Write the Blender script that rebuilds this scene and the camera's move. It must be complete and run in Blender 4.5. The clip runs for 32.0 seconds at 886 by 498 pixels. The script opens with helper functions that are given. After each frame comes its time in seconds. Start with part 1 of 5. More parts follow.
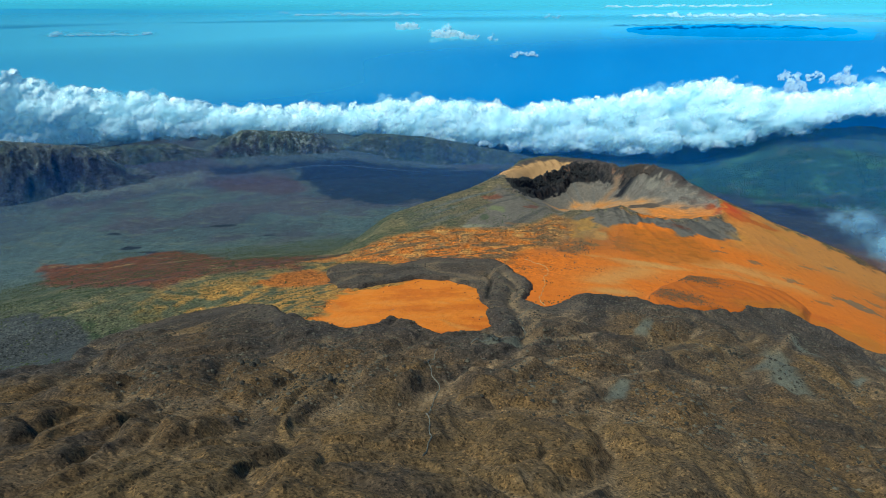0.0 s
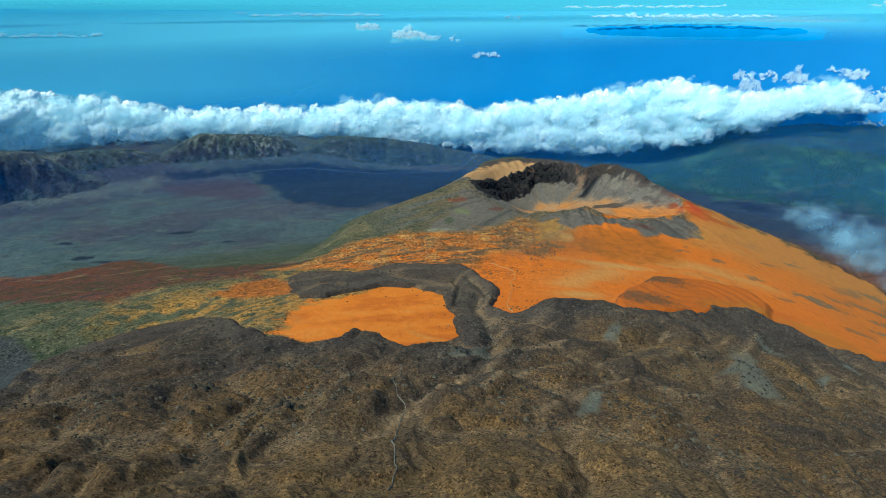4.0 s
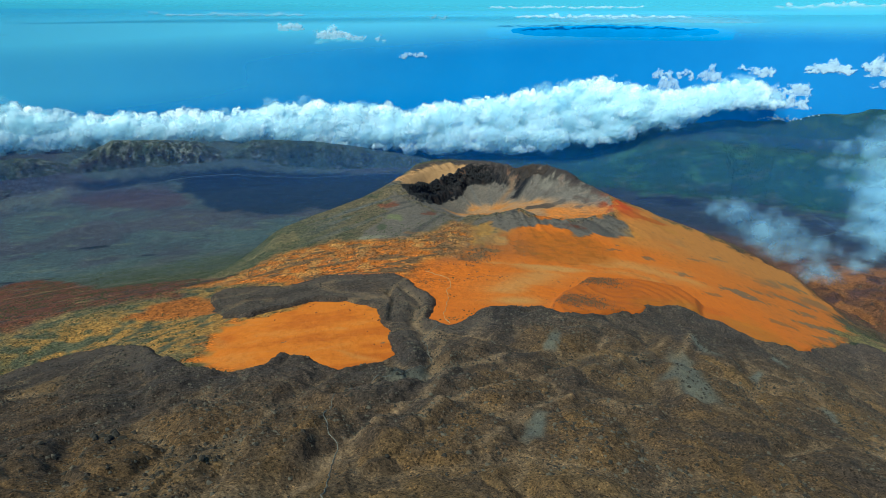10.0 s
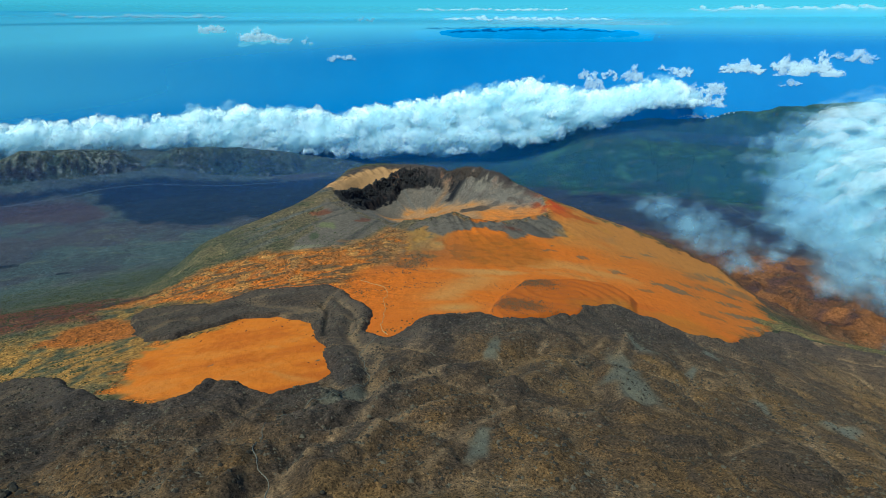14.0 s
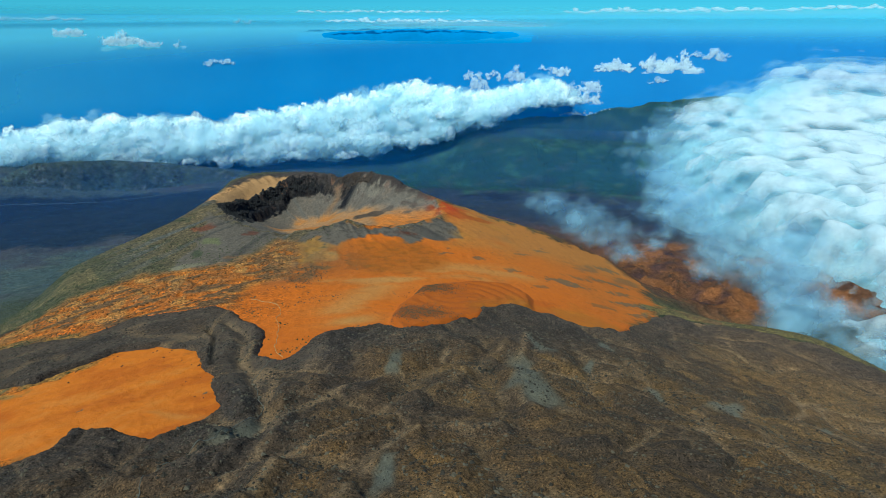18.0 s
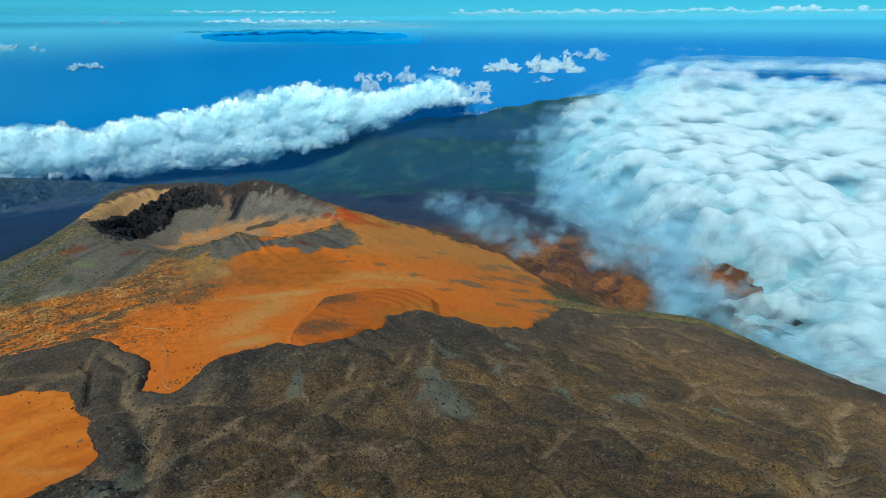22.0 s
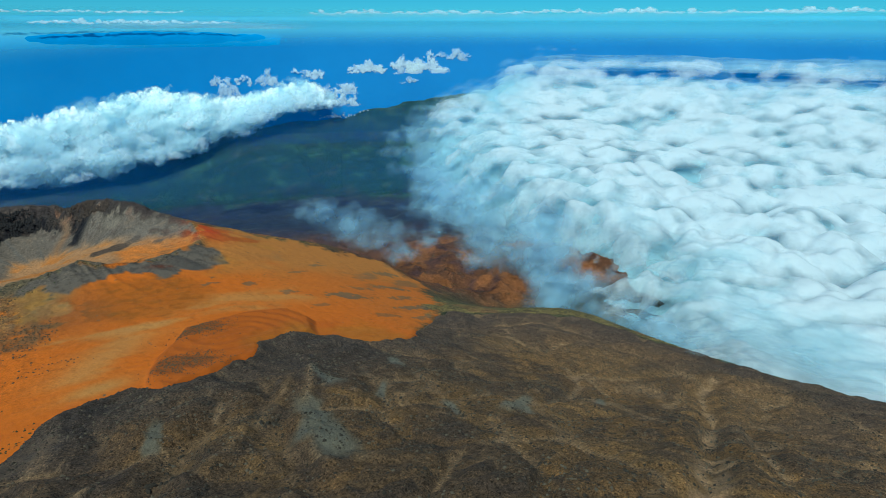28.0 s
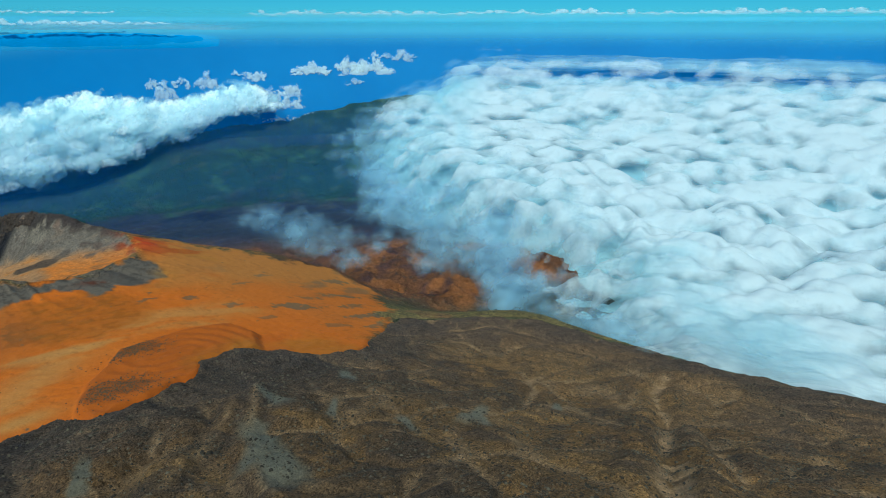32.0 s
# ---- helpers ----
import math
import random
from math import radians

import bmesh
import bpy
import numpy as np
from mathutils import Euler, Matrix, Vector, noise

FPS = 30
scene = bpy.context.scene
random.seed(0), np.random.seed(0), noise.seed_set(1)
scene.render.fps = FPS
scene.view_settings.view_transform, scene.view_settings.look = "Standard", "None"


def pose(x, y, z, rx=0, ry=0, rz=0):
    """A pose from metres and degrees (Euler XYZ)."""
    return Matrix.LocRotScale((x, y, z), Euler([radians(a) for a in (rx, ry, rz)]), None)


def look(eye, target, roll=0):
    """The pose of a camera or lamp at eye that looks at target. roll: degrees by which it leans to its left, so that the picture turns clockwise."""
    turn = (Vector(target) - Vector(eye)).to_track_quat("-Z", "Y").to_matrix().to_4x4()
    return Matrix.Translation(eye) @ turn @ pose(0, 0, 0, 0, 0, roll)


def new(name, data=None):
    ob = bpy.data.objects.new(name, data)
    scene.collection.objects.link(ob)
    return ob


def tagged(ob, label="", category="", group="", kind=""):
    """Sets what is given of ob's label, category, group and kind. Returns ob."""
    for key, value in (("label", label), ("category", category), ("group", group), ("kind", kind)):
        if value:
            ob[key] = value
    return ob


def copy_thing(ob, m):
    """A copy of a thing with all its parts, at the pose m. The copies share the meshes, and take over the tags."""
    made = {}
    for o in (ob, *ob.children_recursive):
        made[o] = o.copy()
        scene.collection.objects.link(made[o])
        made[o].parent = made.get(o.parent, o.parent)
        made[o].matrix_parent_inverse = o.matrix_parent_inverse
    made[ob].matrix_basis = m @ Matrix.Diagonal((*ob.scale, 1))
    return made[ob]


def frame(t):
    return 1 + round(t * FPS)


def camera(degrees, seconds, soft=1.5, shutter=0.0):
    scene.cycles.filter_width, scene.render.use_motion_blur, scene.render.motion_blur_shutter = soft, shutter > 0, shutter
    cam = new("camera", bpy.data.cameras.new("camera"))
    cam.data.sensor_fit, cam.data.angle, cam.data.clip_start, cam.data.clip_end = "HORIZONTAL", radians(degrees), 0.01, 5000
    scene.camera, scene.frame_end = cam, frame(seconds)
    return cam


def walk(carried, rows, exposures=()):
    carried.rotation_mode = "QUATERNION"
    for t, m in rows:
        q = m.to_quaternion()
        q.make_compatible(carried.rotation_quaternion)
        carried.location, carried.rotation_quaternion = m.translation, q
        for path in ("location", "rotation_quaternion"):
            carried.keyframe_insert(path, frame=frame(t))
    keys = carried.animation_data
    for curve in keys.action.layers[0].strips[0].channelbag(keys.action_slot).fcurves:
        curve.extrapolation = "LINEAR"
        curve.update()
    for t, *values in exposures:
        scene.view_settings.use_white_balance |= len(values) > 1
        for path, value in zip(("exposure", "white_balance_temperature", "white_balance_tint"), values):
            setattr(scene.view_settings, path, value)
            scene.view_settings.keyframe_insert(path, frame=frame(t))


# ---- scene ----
cam = camera(71.79, 32.0, soft=0.8)
PATH = [
    # seconds, x, y, z, tilt, heading, lean
    (0, 0.00, 0.00, -0.00, 69.380, 0.000, -0.039),
    (3, 2.28, 22.89, 0.52, 69.404, 2.470, -0.052),
    (6, 4.42, 45.85, 1.40, 69.405, 5.412, -0.022),
    (9, 9.02, 68.90, 2.45, 69.394, 8.739, 0.036),
    (12, 14.66, 90.35, 3.08, 69.487, 12.609, 0.103),
    (14, 20.23, 104.01, 3.75, 69.586, 16.187, 0.061),
    (17, 32.37, 123.88, 5.51, 69.664, 23.556, -0.020),
    (19, 40.44, 138.14, 6.46, 69.758, 29.005, -0.070),
    (21, 49.21, 152.34, 6.80, 69.747, 33.756, -0.035),
    (23, 59.62, 165.95, 6.65, 69.834, 38.594, 0.011),
    (25, 72.68, 178.53, 7.17, 69.843, 43.244, 0.015),
    (28, 94.05, 195.32, 8.05, 69.847, 48.212, 0.027),
    (30, 107.83, 205.89, 8.39, 69.894, 50.710, -0.021),
    (32, 121.30, 215.89, 8.59, 69.900, 53.065, 0.006),
]
walk(cam, [(t, Matrix.Translation((x, y, z)) @ pose(0, 0, 0, 0, 0, -yaw) @ pose(0, 0, 0, tilt) @ pose(0, 0, 0, 0, 0, roll)) for t, x, y, z, tilt, yaw, roll in PATH],
     exposures=((0, 0.3, 5450, -20), (13, 0.14, 5450, -20), (20, 0.0, 5450, -20), (26, -0.13, 5450, -20), (32, -0.18, 5450, -20)))
scene.cycles.transparent_max_bounces = 32      # many thin layers of vapour lie one behind another

# ---- world and sun ----
SUN_AZ, SUN_EL = -116.0, 57.0      # heading and height of the sun, degrees
world = bpy.data.worlds.new("world")
scene.world = world
world.use_nodes = True
wn, wl = world.node_tree.nodes, world.node_tree.links
wn.clear()
sky = wn.new("ShaderNodeTexSky")
sky.sky_type, sky.sun_disc = "NISHITA", False
sky.sun_elevation, sky.sun_rotation = radians(SUN_EL), radians(SUN_AZ)
sky.altitude, sky.air_density, sky.dust_density, sky.ozone_density = 2500, 1.0, 0.6, 2.0
wb = wn.new("ShaderNodeBackground")
wb.inputs["Strength"].default_value = 0.11
wo = wn.new("ShaderNodeOutputWorld")
tint = wn.new("ShaderNodeMix")
tint.data_type, tint.blend_type = "RGBA", "MULTIPLY"
tint.inputs[0].default_value, tint.inputs[7].default_value = 1.0, (0.20, 0.58, 0.86, 1)
wl.new(sky.outputs["Color"], tint.inputs[6])
wl.new(tint.outputs[2], wb.inputs["Color"])
wl.new(wb.outputs["Background"], wo.inputs["Surface"])

lamp = bpy.data.lights.new("sun", "SUN")
lamp.energy, lamp.angle, lamp.color = 4.0, radians(0.5), (1.0, 0.96, 0.89)
sun = new("sun", lamp)
to_sun = Vector((math.sin(radians(SUN_AZ)) * math.cos(radians(SUN_EL)), math.cos(radians(SUN_AZ)) * math.cos(radians(SUN_EL)), math.sin(radians(SUN_EL))))
sun.matrix_world = look(to_sun * 3000, (0, 0, 0))


# ---- materials ----
def base_material(name, rough=0.95, spec=0.15):
    m = bpy.data.materials.new(name)
    m.use_nodes = True
    nt = m.node_tree
    bsdf = nt.nodes["Principled BSDF"]
    bsdf.inputs["Roughness"].default_value = rough
    bsdf.inputs["Specular IOR Level"].default_value = spec
    return m, nt, bsdf


def noise_node(nt, size, detail=6.0, rough=0.6, coords=None, kind="noise"):
    if coords is None:
        tc = nt.nodes.new("ShaderNodeTexCoord")
        coords = tc.outputs["Object"]
    n = nt.nodes.new("ShaderNodeTexNoise")
    n.inputs["Scale"].default_value = 1.0 / size
    n.inputs["Detail"].default_value = detail
    n.inputs["Roughness"].default_value = rough
    nt.links.new(coords, n.inputs["Vector"])
    return n.outputs["Fac"]


def ramp_node(nt, fac, stops):
    r = nt.nodes.new("ShaderNodeValToRGB")
    el = r.color_ramp.elements
    while len(el) < len(stops):
        el.new(0.5)
    for e, (p, c) in zip(el, stops):
        e.position, e.color = p, (*c, 1) if len(c) == 3 else c
    nt.links.new(fac, r.inputs["Fac"])
    return r.outputs["Color"]


def mix_node(nt, fac, a, b, mode="MIX"):
    m = nt.nodes.new("ShaderNodeMix")
    m.data_type, m.blend_type = "RGBA", mode
    for socket, v in ((m.inputs[0], fac), (m.inputs[6], a), (m.inputs[7], b)):
        if isinstance(v, (int, float)):
            socket.default_value = v
        elif isinstance(v, tuple):
            socket.default_value = (*v, 1)
        else:
            nt.links.new(v, socket)
    return m.outputs[2]


def bump_node(nt, bsdf, height, strength, distance, normal=None):
    b = nt.nodes.new("ShaderNodeBump")
    b.inputs["Strength"].default_value, b.inputs["Distance"].default_value = strength, distance
    nt.links.new(height, b.inputs["Height"])
    if normal is not None:
        nt.links.new(normal, b.inputs["Normal"])
    nt.links.new(b.outputs["Normal"], bsdf.inputs["Normal"])
    return b.outputs["Normal"]


def earth_material(name, fine, coarse, lo, hi, bump, blocks=0.0, strong=0.4):
    """Soil or rock whose colour comes with the mesh, with grain at three scales."""
    m, nt, bsdf = base_material(name)
    at = nt.nodes.new("ShaderNodeAttribute")
    at.attribute_name = "albedo"
    grain = noise_node(nt, fine, 4, 0.75)
    a = ramp_node(nt, grain, [(0.34, (lo,) * 3), (0.5, (1.0,) * 3), (0.66, (hi,) * 3)])
    b = ramp_node(nt, noise_node(nt, coarse, 6, 0.65), [(0.32, (0.86, 0.865, 0.88)), (0.68, (1.14, 1.12, 1.09))])
    d = ramp_node(nt, noise_node(nt, fine * 3.3, 4, 0.7), [(0.36, (0.84, 0.845, 0.86)), (0.64, (1.16, 1.14, 1.11))])
    grit = at.outputs["Alpha"]
    col = mix_node(nt, grit, at.outputs["Color"], a, "MULTIPLY")
    col = mix_node(nt, grit, col, b, "MULTIPLY")
    col = mix_node(nt, grit, col, d, "MULTIPLY")
    if blocks:
        for size, amount in ((blocks, strong), (blocks * 2.3, strong * 0.45)):
            vo = nt.nodes.new("ShaderNodeTexVoronoi")
            vo.inputs["Scale"].default_value = 1.0 / size
            tc = nt.nodes.new("ShaderNodeTexCoord")
            nt.links.new(tc.outputs["Object"], vo.inputs["Vector"])
            sp = nt.nodes.new("ShaderNodeSeparateColor")
            nt.links.new(vo.outputs["Color"], sp.inputs["Color"])
            v = ramp_node(nt, sp.outputs["Red"], [(0.0, (1 - 1.3 * amount,) * 3), (0.13, (1 - 1.1 * amount,) * 3), (0.22, (1 - 0.3 * amount,) * 3), (0.55, (1.0,) * 3), (0.86, (1 + 0.35 * amount,) * 3), (1.0, (1 + 0.9 * amount, 1 + 0.85 * amount, 1 + 0.7 * amount))])
            col = mix_node(nt, grit, col, v, "MULTIPLY")
        for size, odds, dark in ((blocks * 0.8, 0.2, 0.45), (blocks * 1.7, 0.1, 0.4)):
            col = mix_node(nt, grit, col, stone_node(nt, size, odds, dark), "MULTIPLY")
    nt.links.new(col, bsdf.inputs["Base Color"])
    n = bump_node(nt, bsdf, noise_node(nt, coarse * 0.25, 6, 0.65), 0.4, bump * 1.6)
    bump_node(nt, bsdf, grain, 0.9, bump, n)
    return m


def stone_node(nt, size, odds, dark):
    """Scattered stones, each with a sharp outline: some dark, some pale, the rest bare ground."""
    tc = nt.nodes.new("ShaderNodeTexCoord")
    vo = nt.nodes.new("ShaderNodeTexVoronoi")
    vo.inputs["Scale"].default_value = 1.0 / size
    nt.links.new(tc.outputs["Object"], vo.inputs["Vector"])
    sp = nt.nodes.new("ShaderNodeSeparateColor")
    nt.links.new(vo.outputs["Color"], sp.inputs["Color"])
    tone = ramp_node(nt, sp.outputs["Green"], [(0.0, (dark,) * 3), (odds, (dark * 1.3,) * 3), (odds + 0.01, (1.0,) * 3), (0.86, (1.0,) * 3), (0.87, (1.45, 1.4, 1.3)), (1.0, (1.6, 1.5, 1.35))])
    core = ramp_node(nt, vo.outputs["Distance"], [(0.42, (1.0,) * 3), (0.5, (0.0,) * 3)])
    return mix_node(nt, core, (1.0, 1.0, 1.0), tone)


def plain_material(name, colour, var=0.25, size=1.0, rough=0.9, bump=0.0):
    m, nt, bsdf = base_material(name, rough)
    lo = tuple(c * (1 - var) for c in colour)
    hi = tuple(c * (1 + var) for c in colour)
    col = ramp_node(nt, noise_node(nt, size, 5, 0.65), [(0.3, lo), (0.7, hi)])
    nt.links.new(col, bsdf.inputs["Base Color"])
    if bump:
        bump_node(nt, bsdf, noise_node(nt, size * 0.5, 5, 0.65), 0.7, bump)
    return m


GROUND_MAT = earth_material("cinder_and_soil", 4.0, 60.0, 0.6, 1.36, 1.4, 3.2, 0.42)
LAVA_MAT = earth_material("blocky_lava", 1.9, 30.0, 0.5, 1.3, 1.9, 1.7, 0.38)
FAR_MAT = earth_material("far_rock", 14.0, 120.0, 0.7, 1.35, 6.0, 13.0, 0.15)
ROCK_MAT = plain_material("basalt_block", (0.042, 0.032, 0.024), 0.4, 2.0, 0.95, 0.3)
RUST_MAT = plain_material("rusty_block", (0.16, 0.07, 0.03), 0.4, 2.0, 0.95, 0.3)
CLIFF_MAT = plain_material("black_cliff_rock", (0.026, 0.022, 0.022), 0.5, 6.0, 0.95, 0.5)
LEDGE_MAT = plain_material("brown_cliff_rock", (0.07, 0.048, 0.038), 0.5, 6.0, 0.95, 0.5)
RUBBLE_MAT = plain_material("brown_lava_stone", (0.115, 0.065, 0.034), 0.45, 2.0, 0.95, 0.3)
SCRUB_MAT = plain_material("broom_scrub", (0.054, 0.056, 0.024), 0.45, 9.0, 0.95)
PINE_MAT = plain_material("pine_crown", (0.022, 0.05, 0.034), 0.4, 12.0, 0.95)
TRAIL_MAT = plain_material("trodden_pumice", (0.40, 0.27, 0.14), 0.25, 3.0, 0.95)
LOOSE_MAT = plain_material("weathered_tan_block", (0.105, 0.08, 0.055), 0.35, 3.0, 0.95)
TRACK_MAT = plain_material("trodden_lava_gravel", (0.15, 0.13, 0.105), 0.35, 3.0, 0.95)
ROAD_MAT = plain_material("pale_gravel_road", (0.11, 0.12, 0.125), 0.2, 20.0, 0.95)
WALL_MAT = plain_material("whitewash", (0.7, 0.68, 0.64), 0.1, 5.0, 0.9)
ROOF_MAT = plain_material("pale_roof", (0.45, 0.36, 0.3), 0.2, 5.0, 0.9)

# sea; its base colour already holds some of the haze's lift
SEA_MAT, nt, bsdf = base_material("deep_sea", 0.55, 0.1)
col = ramp_node(nt, noise_node(nt, 420.0, 4, 0.6), [(0.3, (0.022, 0.165, 0.43)), (0.7, (0.028, 0.19, 0.47))])
nt.links.new(col, bsdf.inputs["Base Color"])
bump_node(nt, bsdf, noise_node(nt, 14.0, 5, 0.6), 0.25, 1.0)


def cloud_material(name, colour=(0.76, 0.84, 0.88), grain=60.0, contrast=0.5, opacity=1.0, through_light=0.42):
    """White vapour. The mesh carries how dense it is, and noise frays it."""
    m = bpy.data.materials.new(name)
    m.use_nodes = True
    nt = m.node_tree
    nt.nodes.clear()
    at = nt.nodes.new("ShaderNodeAttribute")
    at.attribute_name = "vapour"
    n = noise_node(nt, grain, 6, 0.62)
    a = nt.nodes.new("ShaderNodeMath")
    a.operation = "MULTIPLY_ADD"
    nt.links.new(n, a.inputs[0])
    a.inputs[1].default_value, a.inputs[2].default_value = 2 * contrast, -contrast
    s = nt.nodes.new("ShaderNodeMath")
    s.operation, s.use_clamp = "ADD", True
    nt.links.new(at.outputs["Fac"], s.inputs[0])
    nt.links.new(a.outputs[0], s.inputs[1])
    dif = nt.nodes.new("ShaderNodeBsdfDiffuse")
    dif.inputs["Color"].default_value = (*colour, 1)
    tr = nt.nodes.new("ShaderNodeBsdfTranslucent")
    tr.inputs["Color"].default_value = (*colour, 1)
    mx = nt.nodes.new("ShaderNodeMixShader")
    mx.inputs[0].default_value = through_light
    nt.links.new(dif.outputs[0], mx.inputs[1])
    nt.links.new(tr.outputs[0], mx.inputs[2])
    clear = nt.nodes.new("ShaderNodeBsdfTransparent")
    mt = nt.nodes.new("ShaderNodeMixShader")
    o = nt.nodes.new("ShaderNodeMath")
    o.operation = "MULTIPLY"
    o.inputs[1].default_value = opacity
    nt.links.new(s.outputs[0], o.inputs[0])
    nt.links.new(o.outputs[0], mt.inputs[0])
    nt.links.new(clear.outputs[0], mt.inputs[1])
    nt.links.new(mx.outputs[0], mt.inputs[2])
    b = nt.nodes.new("ShaderNodeBump")
    b.inputs["Strength"].default_value, b.inputs["Distance"].default_value = 0.12, grain * 0.1
    nt.links.new(noise_node(nt, grain * 0.7, 5, 0.55), b.inputs["Height"])
    nt.links.new(b.outputs[0], dif.inputs["Normal"])
    out = nt.nodes.new("ShaderNodeOutputMaterial")
    nt.links.new(mt.outputs[0], out.inputs["Surface"])
    return m


CLOUD_MAT = cloud_material("stratocumulus", (0.81, 0.835, 0.87), 100.0, 0.5, 1.0, 0.3)
HEAP_MAT = cloud_material("cumulus", (0.97, 0.99, 0.99), 110.0, 0.8, 1.0, 0.05)
VEIL_MAT = cloud_material("cloud_veil", (0.66, 0.90, 0.97), 150.0, 0.85, 0.42)
# lower vapour coloured blue to stand for shade between the cloud heads
TROUGH_SHADE_MAT = cloud_material("blue_trough_shade", (0.52, 0.77, 0.88), 240.0, 0.5, 0.9)
HAZE_MAT = cloud_material("blue_haze", (0.07, 0.28, 0.76), 400.0, 0.02)
RIM_HAZE_MAT = cloud_material("horizon_haze", (0.32, 0.83, 0.97), 300.0, 0.03)


# ---- mesh helpers ----
def quick_mesh(name, verts, faces, material, colours=None, density=None):
    """A mesh from numpy arrays of corners and of quads or triangles."""
    me = bpy.data.meshes.new(name)
    verts, faces = np.asarray(verts, np.float32), np.asarray(faces, np.int32)
    n, k = faces.shape
    me.vertices.add(len(verts))
    me.vertices.foreach_set("co", verts.ravel())
    me.loops.add(n * k)
    me.loops.foreach_set("vertex_index", faces.ravel())
    me.polygons.add(n)
    me.polygons.foreach_set("loop_start", np.arange(0, n * k, k, dtype=np.int32))
    me.update(calc_edges=True)
    if colours is not None:
        at = me.attributes.new("albedo", "FLOAT_COLOR", "POINT")
        if colours.shape[1] == 3:
            colours = np.c_[colours, np.ones(len(colours))]
        at.data.foreach_set("color", colours.astype(np.float32).ravel())
    if density is not None:
        at = me.attributes.new("vapour", "FLOAT", "POINT")
        at.data.foreach_set("value", np.asarray(density, np.float32).ravel())
    me.materials.append(material)
    return me


def grid_faces(rows, cols, keep=None, closed=False):
    i = np.arange(rows * cols).reshape(rows, cols)
    if closed:
        i = np.c_[i, i[:, :1]]
    f = np.stack([i[:-1, :-1], i[:-1, 1:], i[1:, 1:], i[1:, :-1]], -1).reshape(-1, 4)
    if keep is not None:
        f = f[keep.ravel()[f].any(1)]
    return f


def drop_unused(verts, faces, *others):
    used = np.zeros(len(verts), bool)
    used[faces.ravel()] = True
    number = np.cumsum(used) - 1
    return (verts[used], number[faces], *(o[used] for o in others))


def part(name, me, parent, label=""):
    ob = new(name, me)
    ob.parent = parent
    return tagged(ob, label)


def polygon_depth(x, y, corners):
    """Metres inside a plan outline; negative outside."""
    c = np.array(corners, float)
    d2, inside = np.full(x.shape, 1e12), np.zeros(x.shape, bool)
    for (ax, ay), (bx, by) in zip(c, np.roll(c, -1, 0)):
        ux, uy = bx - ax, by - ay
        t = np.clip(((x - ax) * ux + (y - ay) * uy) / (ux * ux + uy * uy), 0, 1)
        d2 = np.minimum(d2, (x - ax - t * ux) ** 2 + (y - ay - t * uy) ** 2)
        inside ^= ((ay > y) != (by > y)) & (x < ax + (y - ay) / (uy if uy else 1e-9) * ux)
    return np.where(inside, 1, -1) * np.sqrt(d2)


def line_distance(x, y, points):
    d2 = np.full(x.shape, 1e12)
    for (ax, ay), (bx, by) in zip(points[:-1], points[1:]):
        ux, uy = bx - ax, by - ay
        t = np.clip(((x - ax) * ux + (y - ay) * uy) / (ux * ux + uy * uy), 0, 1)
        d2 = np.minimum(d2, (x - ax - t * ux) ** 2 + (y - ay - t * uy) ** 2)
    return np.sqrt(d2)


def blend(c, mask, colour):
    return c + mask[..., None] * (np.array(colour) - c)


# ---- landforms: plain functions of the plan position ----
EX, EY = 50.0, 110.0      # middle of the flight, from which the far country is drawn together


def sstep(a, b, v):
    t = np.clip((v - a) / (b - a), 0.0, 1.0)
    return t * t * (3 - 2 * t)


def lattice(ix, iy, seed):
    h = (ix.astype(np.int64) * 374761393 + iy.astype(np.int64) * 668265263 + seed * 974634777) & 0x7FFFFFFF
    h = ((h ^ (h >> 13)) * 1274126177) & 0x7FFFFFFF
    h = ((h ^ (h >> 16)) * 1103515245) & 0x7FFFFFFF
    return (h ^ (h >> 11)) % 65536 / 65535.0


def vnoise(x, y, seed=0):
    """Smooth value noise, -1 to 1, one cell a unit."""
    fx, fy = np.floor(x), np.floor(y)
    u, v = x - fx, y - fy
    u, v = u * u * u * (u * (6 * u - 15) + 10), v * v * v * (v * (6 * v - 15) + 10)
    ix, iy = fx.astype(np.int64), fy.astype(np.int64)
    a, b = lattice(ix, iy, seed), lattice(ix + 1, iy, seed)
    c, d = lattice(ix, iy + 1, seed), lattice(ix + 1, iy + 1, seed)
    return 2 * (a + (b - a) * u + (c - a) * v + (a - b - c + d) * u * v) - 1


def fbm(x, y, size, octaves=4, seed=0, gain=0.5, ridged=False):
    total, amp, norm = 0.0, 1.0, 0.0
    for k in range(octaves):
        s = 2.0 ** k / size
        ca, sa = math.cos(0.7 * k + 0.3), math.sin(0.7 * k + 0.3)
        n = vnoise((x * ca - y * sa) * s + 17.3 * k, (x * sa + y * ca) * s - 9.1 * k, seed + k)
        total = total + amp * ((1 - 2 * np.abs(n)) if ridged else n)
        norm += amp
        amp *= gain
    return total / norm


def domes(x, y, size, seed):
    """Rounded heads packed side by side, 0 to 1."""
    u, v = x / size, y / size
    fx, fy = np.floor(u), np.floor(v)
    ix, iy = fx.astype(np.int64), fy.astype(np.int64)
    best = np.full(u.shape, 4.0)
    for i in (-1, 0, 1):
        for j in (-1, 0, 1):
            cx, cy = ix + i, iy + j
            best = np.minimum(best, (u - cx - lattice(cx, cy, seed)) ** 2 + (v - cy - lattice(cx, cy, seed + 57)) ** 2)
    return np.maximum(0.0, 1 - best / 1.15) ** 0.75


